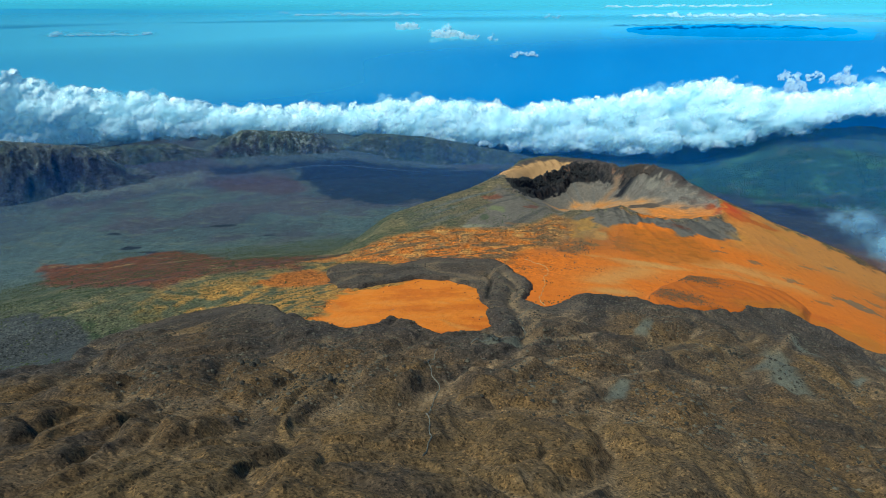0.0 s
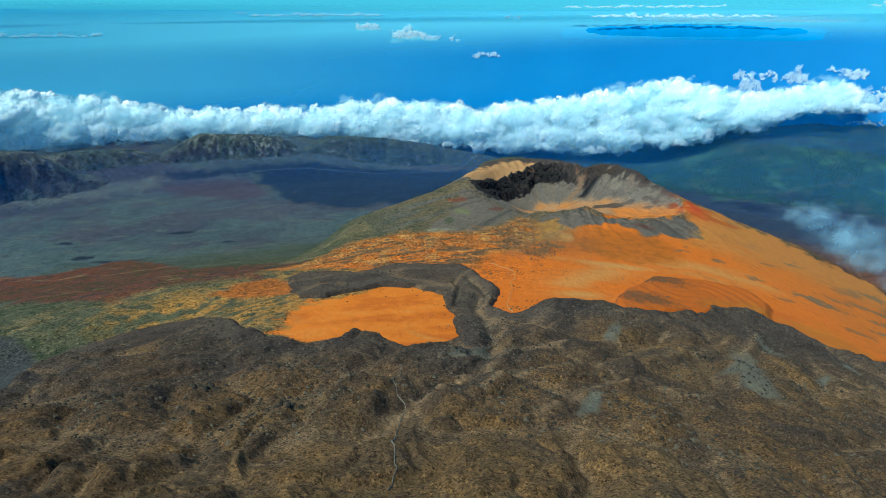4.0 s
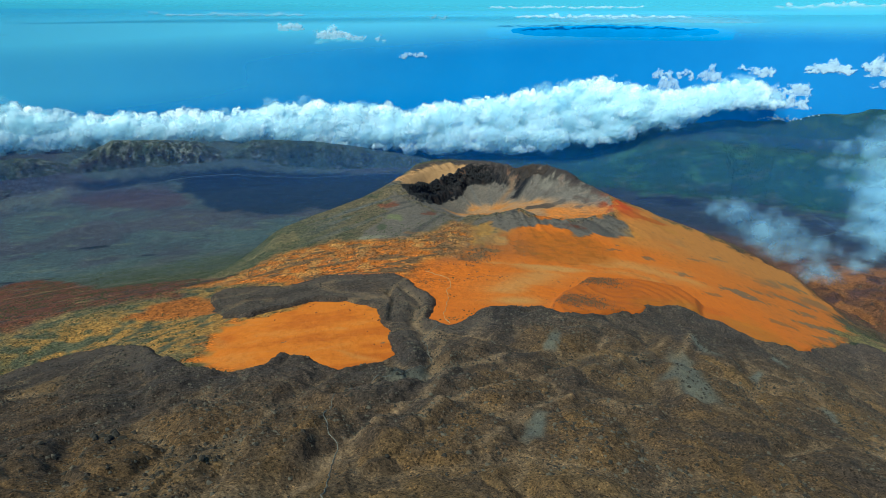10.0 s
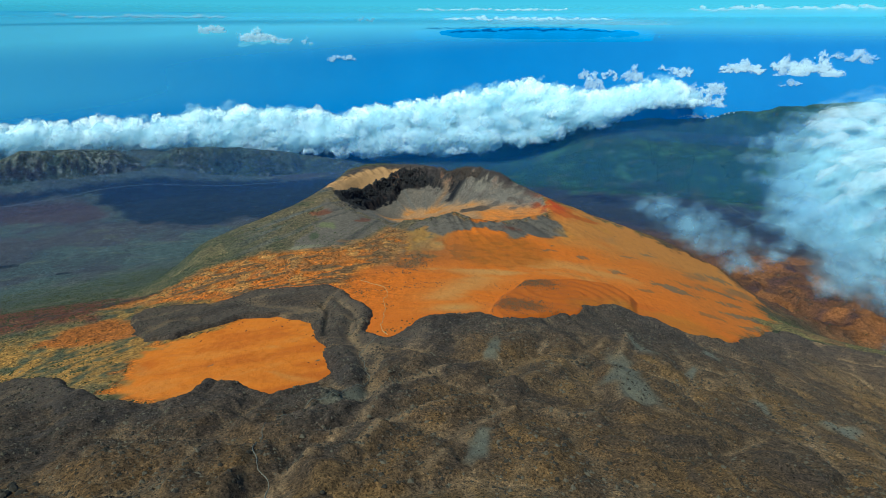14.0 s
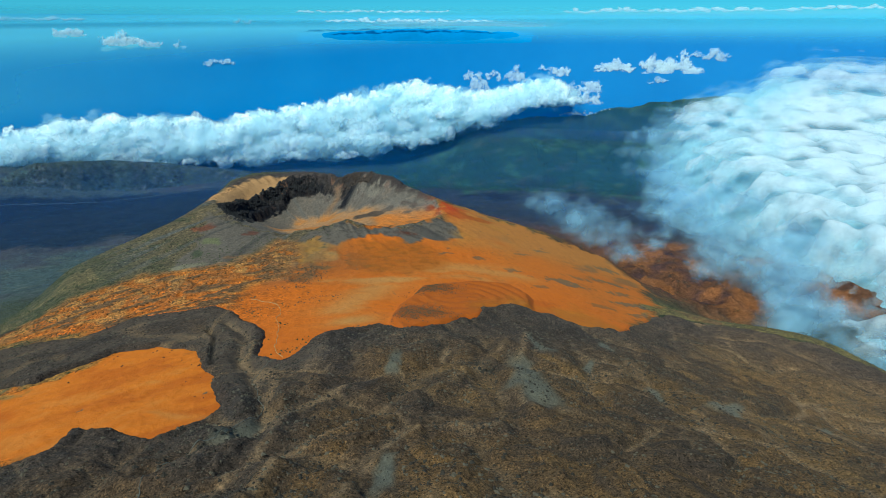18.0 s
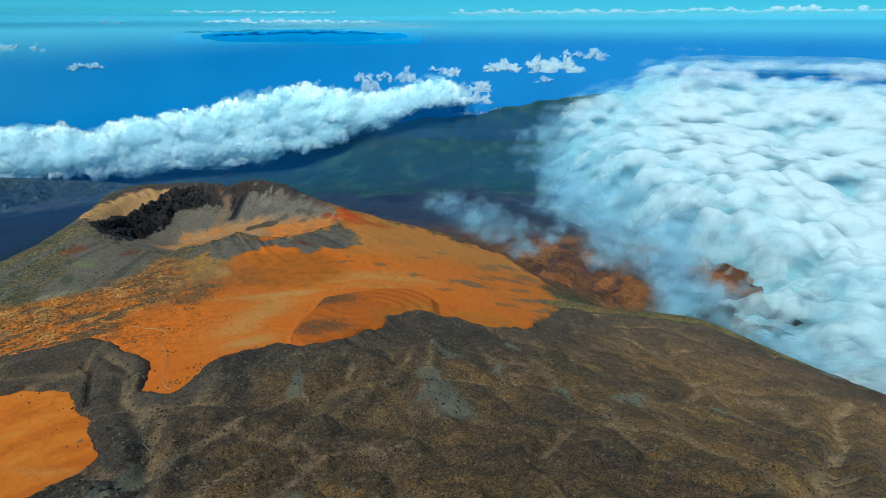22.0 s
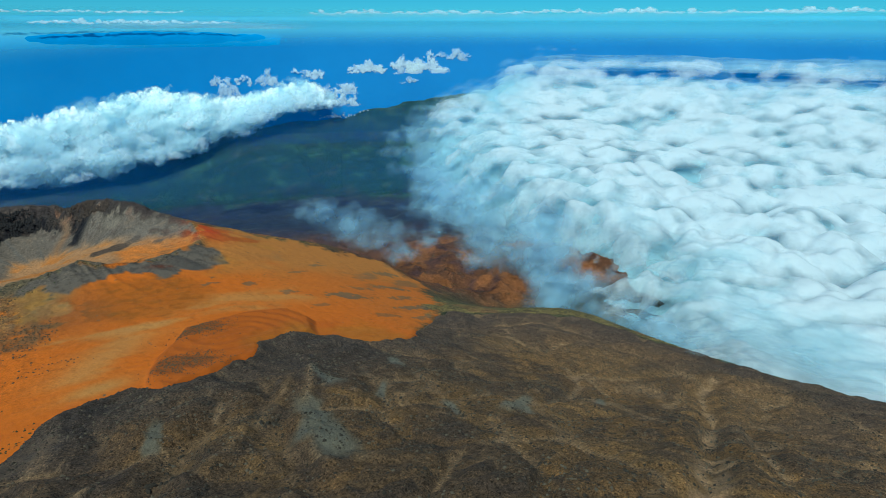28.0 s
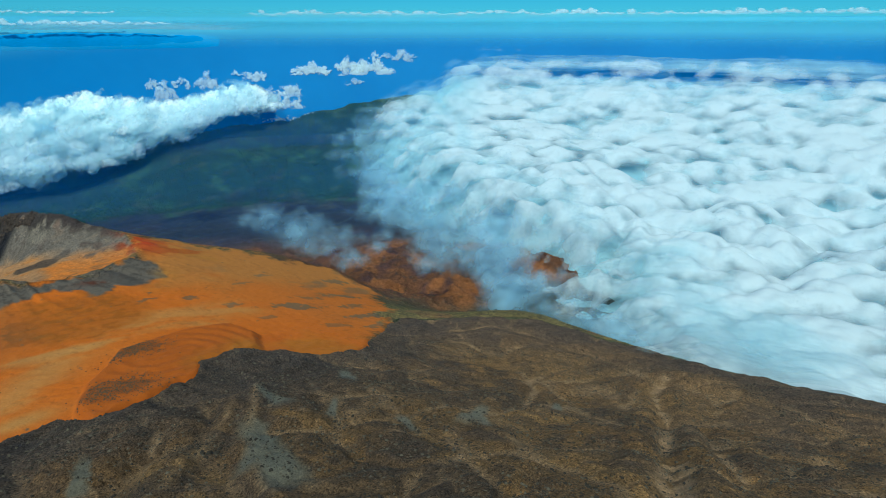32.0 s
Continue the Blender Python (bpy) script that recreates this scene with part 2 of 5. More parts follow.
def cells(x, y, size, seed):
    """Neighbouring patches: how far a place lies from the seam to the next patch, 0 at the seam, and a number of 0 to 1 for each patch."""
    u, v = x / size, y / size
    fx, fy = np.floor(u), np.floor(v)
    ix, iy = fx.astype(np.int64), fy.astype(np.int64)
    first, second, tone = np.full(u.shape, 9.0), np.full(u.shape, 9.0), np.zeros(u.shape)
    for i in (-1, 0, 1):
        for j in (-1, 0, 1):
            cx, cy = ix + i, iy + j
            d = (u - cx - lattice(cx, cy, seed)) ** 2 + (v - cy - lattice(cx, cy, seed + 57)) ** 2
            new_first = d < first
            second = np.where(new_first, first, np.minimum(second, d))
            tone = np.where(new_first, lattice(cx, cy, seed + 91), tone)
            first = np.where(new_first, d, first)
    return np.sqrt(second) - np.sqrt(first), tone


def flank(x, y):
    """The long slope below the camera, with the saddle and the near side of the cone."""
    u, v = x / 1000, y / 1000
    z = 1000 * (-0.1445 - 0.1648 * u - 0.4625 * v - 0.1998 * u * u + 0.1718 * u * v + 0.1298 * v * v)
    return z + 195 * sstep(1100, 1700, x) * sstep(1500, 950, y)


CREST = ((-2500, 1900), (-700, 1800), (-411, 1820), (-290, 1836), (-151, 1870), (-21, 1930), (85, 1990), (160, 2050), (205, 2120), (250, 2210), (310, 2370), (400, 2450), (482, 2470), (640, 2390), (745, 2160),
         (883, 1960), (1069, 1855), (1352, 1800), (1515, 1690), (1650, 1590), (2000, 1450), (2600, 1200))


def sea_line(az):
    """How far out the coast lies, by heading in degrees."""
    return np.interp(az, (-180, 27, 30, 33, 36, 39, 41, 44, 48, 53, 60, 180), (4680, 4686, 4698, 4716, 4728, 4736, 4764, 4792, 4828, 4848, 4790, 4700))


def country(x, y):
    """The low land round the mountain, which is drawn together and lifted towards the horizon."""
    r, az = np.hypot(x - EX, y - EY), np.degrees(np.arctan2(x - EX, y - EY))
    sea = r * np.tan(np.radians(-9.9 + (np.maximum(r, 4600) - 4600) * 10.5 / 560))
    rise = sstep(0, -12, az) + sstep(21, 31, az)
    land = -1010 + 278 * np.clip((r - 4000) / 640, 0, 1) * (0.12 + 0.88 * rise)
    coast = sea_line(az) + 12 * fbm(x, y, 110, 4, 3)
    shore = sea + 16 * sstep(coast + 6, coast - 40, r) - 9
    cape = sstep(37.5, 40, az) * sstep(4640, 4720, r) * sstep(coast, coast - 50, r)
    shore = shore + cape * (8 + 18 * fbm(x, y, 70, 4, 4, 0.5, True))
    return np.where(r < 4640, land, shore)


def mountain(x, y):
    yc = np.interp(x, [c[0] for c in CREST], [c[1] for c in CREST])
    beyond = np.maximum((y - yc) * 0.85, 0)
    fall = 0.5 * (np.sqrt(beyond ** 2 + 40 ** 2) - 40)
    z = flank(x, np.minimum(np.minimum(y, yc), 1900)) - fall
    # on the scrub side a terrace lies past the lava and runs out gently into the plain
    run = np.hypot(x, y)
    terrace = np.interp(run, (1000, 1260, 1375, 1500, 1650, 2000, 2600, 3000, 3400), (-500, -563, -571, -586, -628, -742, -925, -1025, -1080))
    return z + (terrace - z) * sstep(-150, -400, x) * sstep(1180, 1330, run)


CRATER = (545.0, 2075.0)
LIP = ((-3.1416, -522), (-2.92, -518), (-2.56, -540), (-2.15, -556), (-1.96, -542), (-1.62, -526), (-1.42, -544), (-1.19, -556), (-0.95, -559), (-0.75, -563), (-0.62, -551), (-0.3, -522),
       (-0.07, -490), (0.38, -493), (0.75, -520), (1.06, -551), (1.2, -543), (1.37, -543), (1.76, -551), (2.3, -541), (2.8, -528), (3.1416, -522))
RIM = ((-3.1416, 328), (-2.56, 335), (-2.15, 341), (-1.6, 332), (-1.19, 378), (-0.75, 425), (-0.5, 385), (-0.2, 275), (0.1, 228), (0.4, 212), (0.7, 226), (1.06, 268), (1.37, 328), (1.76, 338), (2.3, 330),
       (2.8, 325), (3.1416, 328))


def rim_radius(th):
    return np.interp(th, [q[0] for q in RIM], [q[1] for q in RIM])


STEP = ((1.72, 0), (1.9, -8), (2.0, -16), (2.2, -28), (2.4, -34), (2.6, -28), (2.8, -21), (2.95, -14), (3.14, 0))


def crater(x, y, z):
    dx, dy = x - CRATER[0], y - CRATER[1]
    rc, th = np.hypot(dx, dy), np.arctan2(dy, dx)
    R = rim_radius(th) * (1 + 0.035 * fbm(x, y, 110, 4, 71))
    s = rc / R
    shelf = sstep(1.7, 1.95, th) * sstep(3.14, 2.9, th)          # a tilted bench lies along the far left of the rim
    q = 1 - 0.15 * shelf
    lip = np.interp(th, [q[0] for q in LIP], [q[1] for q in LIP]) + 7 * (1 - 0.7 * shelf) * fbm(x, y, 45, 5, 72, 0.6) + 10 * np.exp(-(np.hypot(x - 535, y - 1744) / 28) ** 2)
    edge = lip + np.interp(th, [q[0] for q in STEP], [q[1] for q in STEP])
    z = z + (lip - z) * np.exp(-np.maximum(s - 1, 0) * 5.0)
    z = np.where(s < 1, edge + (lip - edge) * sstep(-0.1, 1.1, (s - q) / (1.0001 - q)), z)
    s = s / q
    steep = sstep(0.0, 0.5, np.cos(th - 2.05))          # the cliff stands round the far and left side
    floor = -582 - 82 * np.exp(-(((dx + 90) / 190) ** 2 + ((dy - 110) / 190) ** 2)) + 4 * fbm(x, y, 60, 3, 33)
    toe = 0.46 + 0.30 * sstep(0.3, 0.9, np.cos(th + 1.5))
    slope = 0.1 * sstep(0.2, 0.8, s) + 0.9 * (np.maximum(s - toe, 0) / (1 - toe)) ** 1.25
    crag = fbm(x, y, 34, 5, 73, 0.6, True)
    cliff = 0.2 * sstep(0.2, 0.84, s) + 0.36 * sstep(0.78, 0.88, s + 0.06 * crag) + 0.44 * sstep(0.89, 0.98, s + 0.05 * crag)
    g = slope + (cliff - slope) * steep
    return np.where(s < 1, floor + (edge - floor) * np.clip(g, 0, 1), z)


def ground_height(x, y):
    z = mountain(x, y)
    z = crater(x, y, z)
    c = country(x, y)
    k = 30.0
    d = np.clip((z - c) / k, -30, 30)
    return c + k * np.log1p(np.exp(d))

# ---- plan outlines ----
LAVA = ((-482, 670), (-540, 777), (-570, 870), (-640, 1040), (-554, 1111), (-473, 1142), (-393, 1117), (-311, 1035), (-240, 915), (-195, 839), (-150, 800), (-110, 790), (-91, 843), (-40, 815),
        (5, 768), (66, 811), (69, 861), (66, 977), (58, 1090), (7, 1150), (-53, 1180), (-165, 1129), (-227, 1157), (-293, 1370), (-259, 1415), (-111, 1330), (-19, 1355),
        (126, 1323), (158, 1276), (161, 1201), (189, 1129), (151, 1014), (178, 974), (205, 999), (263, 1053), (375, 1073), (395, 1025), (430, 1025), (553, 1064),
        (612, 1131), (680, 1150))
LAVA_REST = ((748, 1140), (815, 1083), (883, 1067), (968, 1085), (1020, 1120), (1200, 1225), (1290, 1250), (1370, 1190), (1450, 1080), (1530, 960), (1580, 840), (1600, 640),
             (1620, 440), (1640, 130), (1600, -300), (1000, -700), (-400, -500), (-1000, 100), (-900, 330), (-570, 560))
LOBE = ((-540, 777), (-701, 1064), (-767, 1122), (-858, 1154), (-929, 1151), (-1250, 1190), (-1100, 700), (-600, 560), (-464, 546))
PATCH = ((-204, 885), (-151, 830), (-121, 793), (-60, 780), (10, 740), (90, 800), (90, 972), (70, 1100), (9, 1190), (-52, 1190), (-97, 1140), (-209, 1104))
ORANGE = ((-330, 1480), (-150, 1500), (120, 1560), (330, 1650), (540, 1725), (700, 1690), (850, 1760), (883, 1900), (1000, 1900), (1480, 1740), (1530, 1520), (1330, 1330), (1150, 1180),
          (1000, 1060), (600, 980), (150, 900), (60, 1000), (-60, 1300))
RED_FLOW = ((-1734, 2441), (-1415, 2393), (-1308, 2522), (-1192, 2588), (-1022, 2414), (-700, 1880), (-598, 1821), (-392, 1693), (-275, 1585), (-144, 1510), (-126, 1463), (-264, 1510), (-330, 1482), (-379, 1395), (-462, 1400), (-523, 1382), (-588, 1346),
            (-640, 1275), (-720, 1300), (-854, 1368), (-1023, 1536), (-1386, 1931))
RUST_PATCH = ((-438, 1281), (-396, 1356), (-324, 1388), (-252, 1326), (-239, 1219), (-294, 1247), (-371, 1258))
RAGGED = ((-347, 1492), (-255, 1463), (-135, 1399), (-50, 1306), (2, 1311), (77, 1280), (155, 1306), (190, 1397), (287, 1440), (362, 1622), (341, 1708), (266, 1613), (185, 1577), (115, 1597), (-19, 1640), (-148, 1620), (-250, 1550))
RIPPLED = ((521, 1616), (686, 1628), (720, 1523), (686, 1425), (574, 1380), (479, 1385), (443, 1476))
TONGUE = ((377, 1000), (395, 1084), (452, 1172), (545, 1270), (695, 1312), (794, 1297), (812, 1221), (759, 1140), (664, 1100))
FURROW = ((425, 894), (239, 715), (149, 649), (75, 605), (40, 564), (9, 520), (-40, 430))
CHANNEL = ((133, 1205), (145, 1103), (119, 1012), (123, 949), (120, 818), (102, 713), (59, 690), (-3, 651))
CRACK = ((80, 1000), (86, 1060), (99, 1140), (92, 1180))
GULLY = ((1400, 543), (1290, 537), (1224, 499), (1126, 461), (940, 410), (758, 361), (634, 327), (560, 310))
GULLY_B = ((802, 353), (710, 330), (635, 311), (540, 285))
GULLY_C = ((1141, 405), (1003, 358), (847, 308), (777, 276))
BEND = ((1271, 766), (1195, 779), (1149, 764), (1123, 730), (950, 665), (874, 660))
# long levees with dusty crests
LEVEES = (((24, 525), (43, 567), (74, 602), (102, 654), (128, 717), (169, 756), (219, 792)), ((64, 526), (88, 570), (115, 614), (141, 636), (171, 639), (211, 668), (249, 685), (247, 725)),
          ((113, 482), (139, 515), (167, 545), (204, 584), (242, 615)), ((-20, 470), (5, 506), (27, 537)), ((292, 630), (306, 610), (340, 604)), ((302, 727), (350, 750), (440, 812), (536, 896)),
          ((-90, 470), (-75, 534), (-69, 564), (-70, 607)), ((400, 625), (430, 700), (475, 780), (535, 850), (600, 940)))
# slides of grey-green ash: the head and the foot of each, and its half width
SLIDES = ((600, 930, 585, 845, 13), (505, 822, 430, 640, 23), (480, 740, 425, 690, 24), (109, 742, 62, 688, 11), (470, 765, 400, 655, 9), (195, 563, 165, 512, 9), (280, 600, 272, 550, 8), (805, 962, 755, 898, 14),
          (1175, 930, 1150, 890, 14), (808, 668, 762, 622, 12), (566, 648, 545, 610, 8), (668, 833, 609, 781, 7), (1200, 900, 1135, 880, 12), (840, 672, 725, 635, 12), (1370, 665, 1320, 640, 12),
          (330, 880, 300, 820, 9), (240, 930, 215, 880, 9), (690, 720, 655, 665, 8), (930, 800, 880, 750, 10), (1050, 640, 985, 610, 9))
# the cone, part by part
BENCH = ((215, 2085), (262, 2240), (340, 2370), (440, 2450), (520, 2420), (501, 2375), (425, 2338), (350, 2268), (262, 2120))
GREY = ((187, 2020), (205, 1920), (276, 1843), (348, 1748), (289, 1684), (223, 1597), (158, 1588), (69, 1588), (67, 1680), (116, 1747), (151, 1870))
RIM_GREY = ((363, 1672), (420, 1743), (464, 1724), (517, 1735), (541, 1734), (575, 1707), (633, 1703), (687, 1708), (764, 1722), (841, 1752), (868, 1653), (799, 1623), (724, 1630), (653, 1583),
            (633, 1637), (580, 1674), (502, 1634), (453, 1599), (429, 1624), (423, 1691), (369, 1663))
OCHRE = ((361, 1661), (420, 1680), (426, 1614), (380, 1567), (359, 1497), (324, 1497))
RUBBLE = ((361, 1665), (320, 1655), (241, 1540), (235, 1470), (258, 1425), (317, 1381), (350, 1406), (374, 1474), (312, 1500), (352, 1617))
INNER_TAN = ((336, 1901), (493, 2211), (584, 2163), (654, 2057), (736, 1951), (627, 1858), (517, 1737), (422, 1753), (361, 1812))
INNER_ORANGE = ((572, 1725), (695, 1919), (763, 1944), (814, 1879), (856, 1834), (812, 1749), (744, 1718), (681, 1715))


def lava_depth(x, y):
    wx = x + 9 * fbm(x, y, 55, 3, 5) + 3 * fbm(x, y, 12, 2, 6)
    wy = y + 9 * fbm(x, y, 55, 3, 7) + 3 * fbm(x, y, 12, 2, 8)
    return polygon_depth(wx, wy, LAVA + LAVA_REST)


def full_height(x, y, depth=None, tongue=None):
    """The ground with its small relief; it sinks under the lava."""
    z = ground_height(x, y)
    r = np.hypot(x - EX, y - EY)
    dx, dy = x - CRATER[0], y - CRATER[1]
    rc, th = np.hypot(dx, dy), np.arctan2(dy, dx)
    s = rc / rim_radius(th)
    shelf = sstep(1.7, 1.95, th) * sstep(3.14, 2.9, th) * sstep(0.84, 0.865, s)
    wall = np.exp(-((s - 0.93) / 0.16) ** 2) * (1 - shelf)
    z = z + 5 * sstep(0.12, 0.03, np.abs(s - 0.99)) * (1 - shelf) * sstep(0.1, 0.4, np.cos(th - 1.3)) * fbm(x, y, 18, 3, 24, 0.6)
    z = z + wall * 17 * fbm(x, y, 52, 5, 21, 0.62, True) * (0.15 + 0.85 * np.cos(th - 1.9).clip(0, 1))
    z = z + wall * 10 * (domes(x, y, 30, 25) - 0.5 + 0.4 * domes(x, y, 13, 26)) * sstep(-0.05, 0.3, np.cos(th - 1.6))
    z = z + 11 * np.exp(-np.maximum(s - 1, 0) * 3.5) * (s > 0.98) * sstep(0.0, 0.06, s - 0.98) * fbm(th * 260, s * 30, 34, 4, 97, 0.55, True)
    z = z + 2.2 * fbm(x, y, 90, 5, 11) + 1.2 * fbm(x, y, 14, 3, 12)
    # badlands beyond the saddle, and the broken plain
    bad = sstep(1350, 1750, x) * sstep(3400, 2600, r) * sstep(1450, 1700, y + 0.4 * (x - 1400))
    z = z + bad * (42 * fbm(x, y, 260, 5, 13, 0.55, True) + 9 * fbm(x, y, 45, 4, 15, 0.6, True))
    plain = sstep(-780, -900, z) * sstep(4300, 3600, r)
    z = z + plain * 14 * fbm(x, y, 240, 5, 14)
    if tongue is not None:
        z = z + 15 * sstep(-6, 16, tongue) + sstep(0, 30, tongue) * 1.1 * np.sin(line_distance(x, y, ((560, 1180), (640, 1190))) / 5.5)
    if depth is not None:
        z = z - 26 * sstep(4, 45, depth)
    return z


def lava_height(x, y, depth):
    thin = 1 - 0.45 * sstep(850, 960, y) * sstep(260, 170, x)
    z = ground_height(x, y) - 13 + (25 * (1 - np.exp(-np.maximum(depth, -8) / 9.0)) + 7 * np.exp(-((depth - 16) / 10) ** 2)) * thin + 5 * (1 - thin)
    z = z - 17 * sstep(520, 1000, x)
    inn = sstep(0, 30, depth) * (1 - 0.7 * sstep(850, 930, y) * sstep(270, 200, x))
    wx, wy = x + 60 * fbm(x, y, 260, 3, 41), y + 60 * fbm(x, y, 260, 3, 42)
    z = z + inn * 8.0 * fbm(wx * 0.55, wy, 120, 3, 43, 0.45, True)
    big, _, low, _ = lobes(x, y)
    z = z + inn * (8.5 * sstep(0.0, 0.5, big) ** 0.8 + 4.0 * sstep(0.0, 0.5, low) * sstep(0.05, 0.3, big) - 7)
    z = z + inn * 4.0 * furrows(x, y)
    z = z + 1.3 * domes(x, y, 11, 49) + 0.9 * domes(x, y, 6, 50)
    z = z + 1.4 * fbm(wx, wy, 17, 4, 45, 0.52, True) + 0.7 * fbm(x, y, 5, 2, 46, 0.6)
    bx, by = wx * 0.2 + x * 0.8, wy * 0.2 + y * 0.8
    for line, w, d in ((FURROW, 16, 8), (CHANNEL, 11, 6), (CRACK, 4, 4), (GULLY, 18, 11), (GULLY_B, 15, 7), (GULLY_C, 15, 8), (BEND, 16, 8)):
        q = line_distance(bx, by, line)
        z = z - d * np.exp(-(q / w) ** 2) + 0.5 * d * np.exp(-((q - 2.1 * w) / w) ** 2)
    for line in LEVEES:
        z = z + 6.5 * np.exp(-(line_distance(bx, by, line) / 14) ** 2)
    return z


def furrows(x, y):
    """Ropes of lava that bend as they flow out and round."""
    run, fan = np.hypot(x + 150, y + 350), np.arctan2(x + 150, y + 350) * 950
    return fbm(fan + 120 * fbm(x, y, 330, 4, 47), run * 0.32, 75, 3, 48, 0.45, True)


def lobes(x, y):
    """Flow units: long tongues that push past one another downhill, and the smaller heaps on them."""
    wx = x + 45 * fbm(x, y, 170, 4, 51, 0.55) + 7 * fbm(x, y, 30, 2, 55)
    wy = y + 45 * fbm(x, y, 170, 4, 52, 0.55) + 7 * fbm(x, y, 30, 2, 56)
    run, fan = np.hypot(wx + 150, wy + 350), np.arctan2(wx + 150, wy + 350) * 900
    big, tone = cells(fan, run * 0.62, 105, 53)
    low, shade = cells(fan + 40, run * 0.8, 38, 54)
    return big, tone, low, shade


def slide_mask(x, y):
    """Fans of ash that widen downhill, with ragged streaky sides."""
    m = np.zeros(x.shape)
    for ax, ay, bx, by, w in SLIDES[:3] + SLIDES[3::2]:
        ux, uy = bx - ax, by - ay
        n = math.hypot(ux, uy)
        t = ((x - ax) * ux + (y - ay) * uy) / n ** 2
        o = ((x - ax) * uy - (y - ay) * ux) / n
        wide = w * (0.75 + 0.35 * np.clip(t, 0, 1))
        m = np.maximum(m, sstep(1.4, 0.5, np.abs(o) / wide) * sstep(-0.2, 0.2, t) * sstep(1.2, 0.8, t))
    return m


# small black flows on the plain: place, half width, half length
SPOTS = ((-1452, 2674, 75, 45), (-1218, 2546, 110, 36), (-1330, 2570, 80, 30), (-1090, 2200, 120, 40), (-1140, 3030, 95, 40), (-1643, 2893, 60, 26), (-844, 2805, 50, 24), (-1850, 2200, 150, 40))

# ---- ground: one sheet to the coast ----
AZ = np.radians(np.r_[np.arange(-180, -41, 3.0), np.arange(-41, 95, 0.11), np.arange(95, 179, 3.0)])
steps = [4.0, 60.0, 120.0]
while steps[-1] < 4960:
    r = steps[-1]
    steps.append(r + (12 if r < 680 else 3.8 if r < 1750 else 4.4 if r < 2600 else 9))
RAD = np.array(steps)
A2, R2 = np.meshgrid(AZ, RAD)
X, Y = EX + R2 * np.sin(A2), EY + R2 * np.cos(A2)
x, y = X.ravel(), Y.ravel()
near = np.hypot(x - 300, y - 900) < 2400
depth, tongue = np.full(x.shape, -500.0), np.full(x.shape, -500.0)
depth[near] = lava_depth(x[near], y[near])
close = np.hypot(x - 600, y - 1150) < 500
tongue[close] = polygon_depth(x[close] + 6 * fbm(x[close], y[close], 40, 3, 61), y[close] + 6 * fbm(x[close], y[close], 40, 3, 62), TONGUE)
z = full_height(x, y, depth, tongue)
az = np.degrees(A2.ravel())
r = R2.ravel()
n_big, n_mid, n_small = fbm(x, y, 420, 4, 81), fbm(x, y, 110, 4, 82), fbm(x, y, 26, 4, 83)
n_streak = fbm(x * 0.35 + y * 0.25, y, 40, 4, 84)
rubble = np.exp(-np.hypot((x - 330) / 120, (y - 1560) / 110) ** 2 * 1.3) + np.exp(-np.hypot((x - 60) / 170, (y - 1480) / 90) ** 2 * 1.3)
rubble = np.maximum(rubble, sstep(-15, 12, polygon_depth(x, y, RUBBLE)))
z = z + rubble * 5.5 * fbm(x, y, 26, 4, 99, 0.6, True)

# colours of the land
veg = np.array((0.082, 0.073, 0.04))
c = np.tile(veg, (len(x), 1))
c = blend(c, sstep(0.1, 0.5, n_mid + 0.5 * n_small), (0.15, 0.108, 0.052))
c = blend(c, sstep(0.1, 0.5, n_small - 0.3 * n_mid), (0.04, 0.046, 0.023))
c = blend(c, sstep(1500, 2200, r) * sstep(100, -300, x) * 0.7, (0.06, 0.066, 0.052))
# far low land turns bluer with range: aerial haze put into its colour
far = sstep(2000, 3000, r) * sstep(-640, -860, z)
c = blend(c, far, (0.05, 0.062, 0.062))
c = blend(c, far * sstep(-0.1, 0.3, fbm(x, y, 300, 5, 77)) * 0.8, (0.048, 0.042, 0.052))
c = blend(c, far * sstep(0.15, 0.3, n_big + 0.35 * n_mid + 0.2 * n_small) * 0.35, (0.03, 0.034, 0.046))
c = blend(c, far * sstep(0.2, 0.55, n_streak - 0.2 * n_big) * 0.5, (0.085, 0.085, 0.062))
# dark young flows and purple ash on the plain, forest down to the coast, all coloured with a bluish haze cast
dark = polygon_depth(x + 55 * n_mid, y + 60 * n_mid + 30 * n_small, ((-1604, 4001), (-1478, 3928), (-980, 4060), (-902, 3903), (-794, 3710), (-578, 3429), (-316, 3381), (-126, 3471), (80, 3300), (600, 3400), (900, 4100), (300, 4300), (-70, 4293), (-545, 4298), (-1136, 4158)))
maroon = polygon_depth(x + 60 * n_mid, y + 60 * n_mid, ((-1565, 3869), (-1308, 3950), (-960, 4007), (-863, 3712), (-1003, 3589), (-1240, 3713)))
c = blend(c, far * sstep(-20, 30, maroon) * 0.9, (0.05, 0.037, 0.044))
c = blend(c, far * np.exp(-(line_distance(x + 80 * n_mid, y + 60 * n_small, ((-2365, 3483), (-2096, 3600), (-1892, 3690), (-1603, 3884))) / 60) ** 2) * 0.8, (0.11, 0.11, 0.085))
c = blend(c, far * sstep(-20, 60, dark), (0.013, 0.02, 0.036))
for bx, by, bw, bh in SPOTS:
    c = blend(c, sstep(0.55, 0.75, np.exp(-np.hypot((x - bx) / bw, (y - by) / bh) ** 2) + 0.22 * n_small), (0.012, 0.016, 0.024))
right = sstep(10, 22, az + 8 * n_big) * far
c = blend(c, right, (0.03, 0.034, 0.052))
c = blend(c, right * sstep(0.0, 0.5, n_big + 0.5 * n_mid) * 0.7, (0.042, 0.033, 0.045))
forest = right * sstep(3750, 4100, r + 300 * n_big + 120 * n_mid)
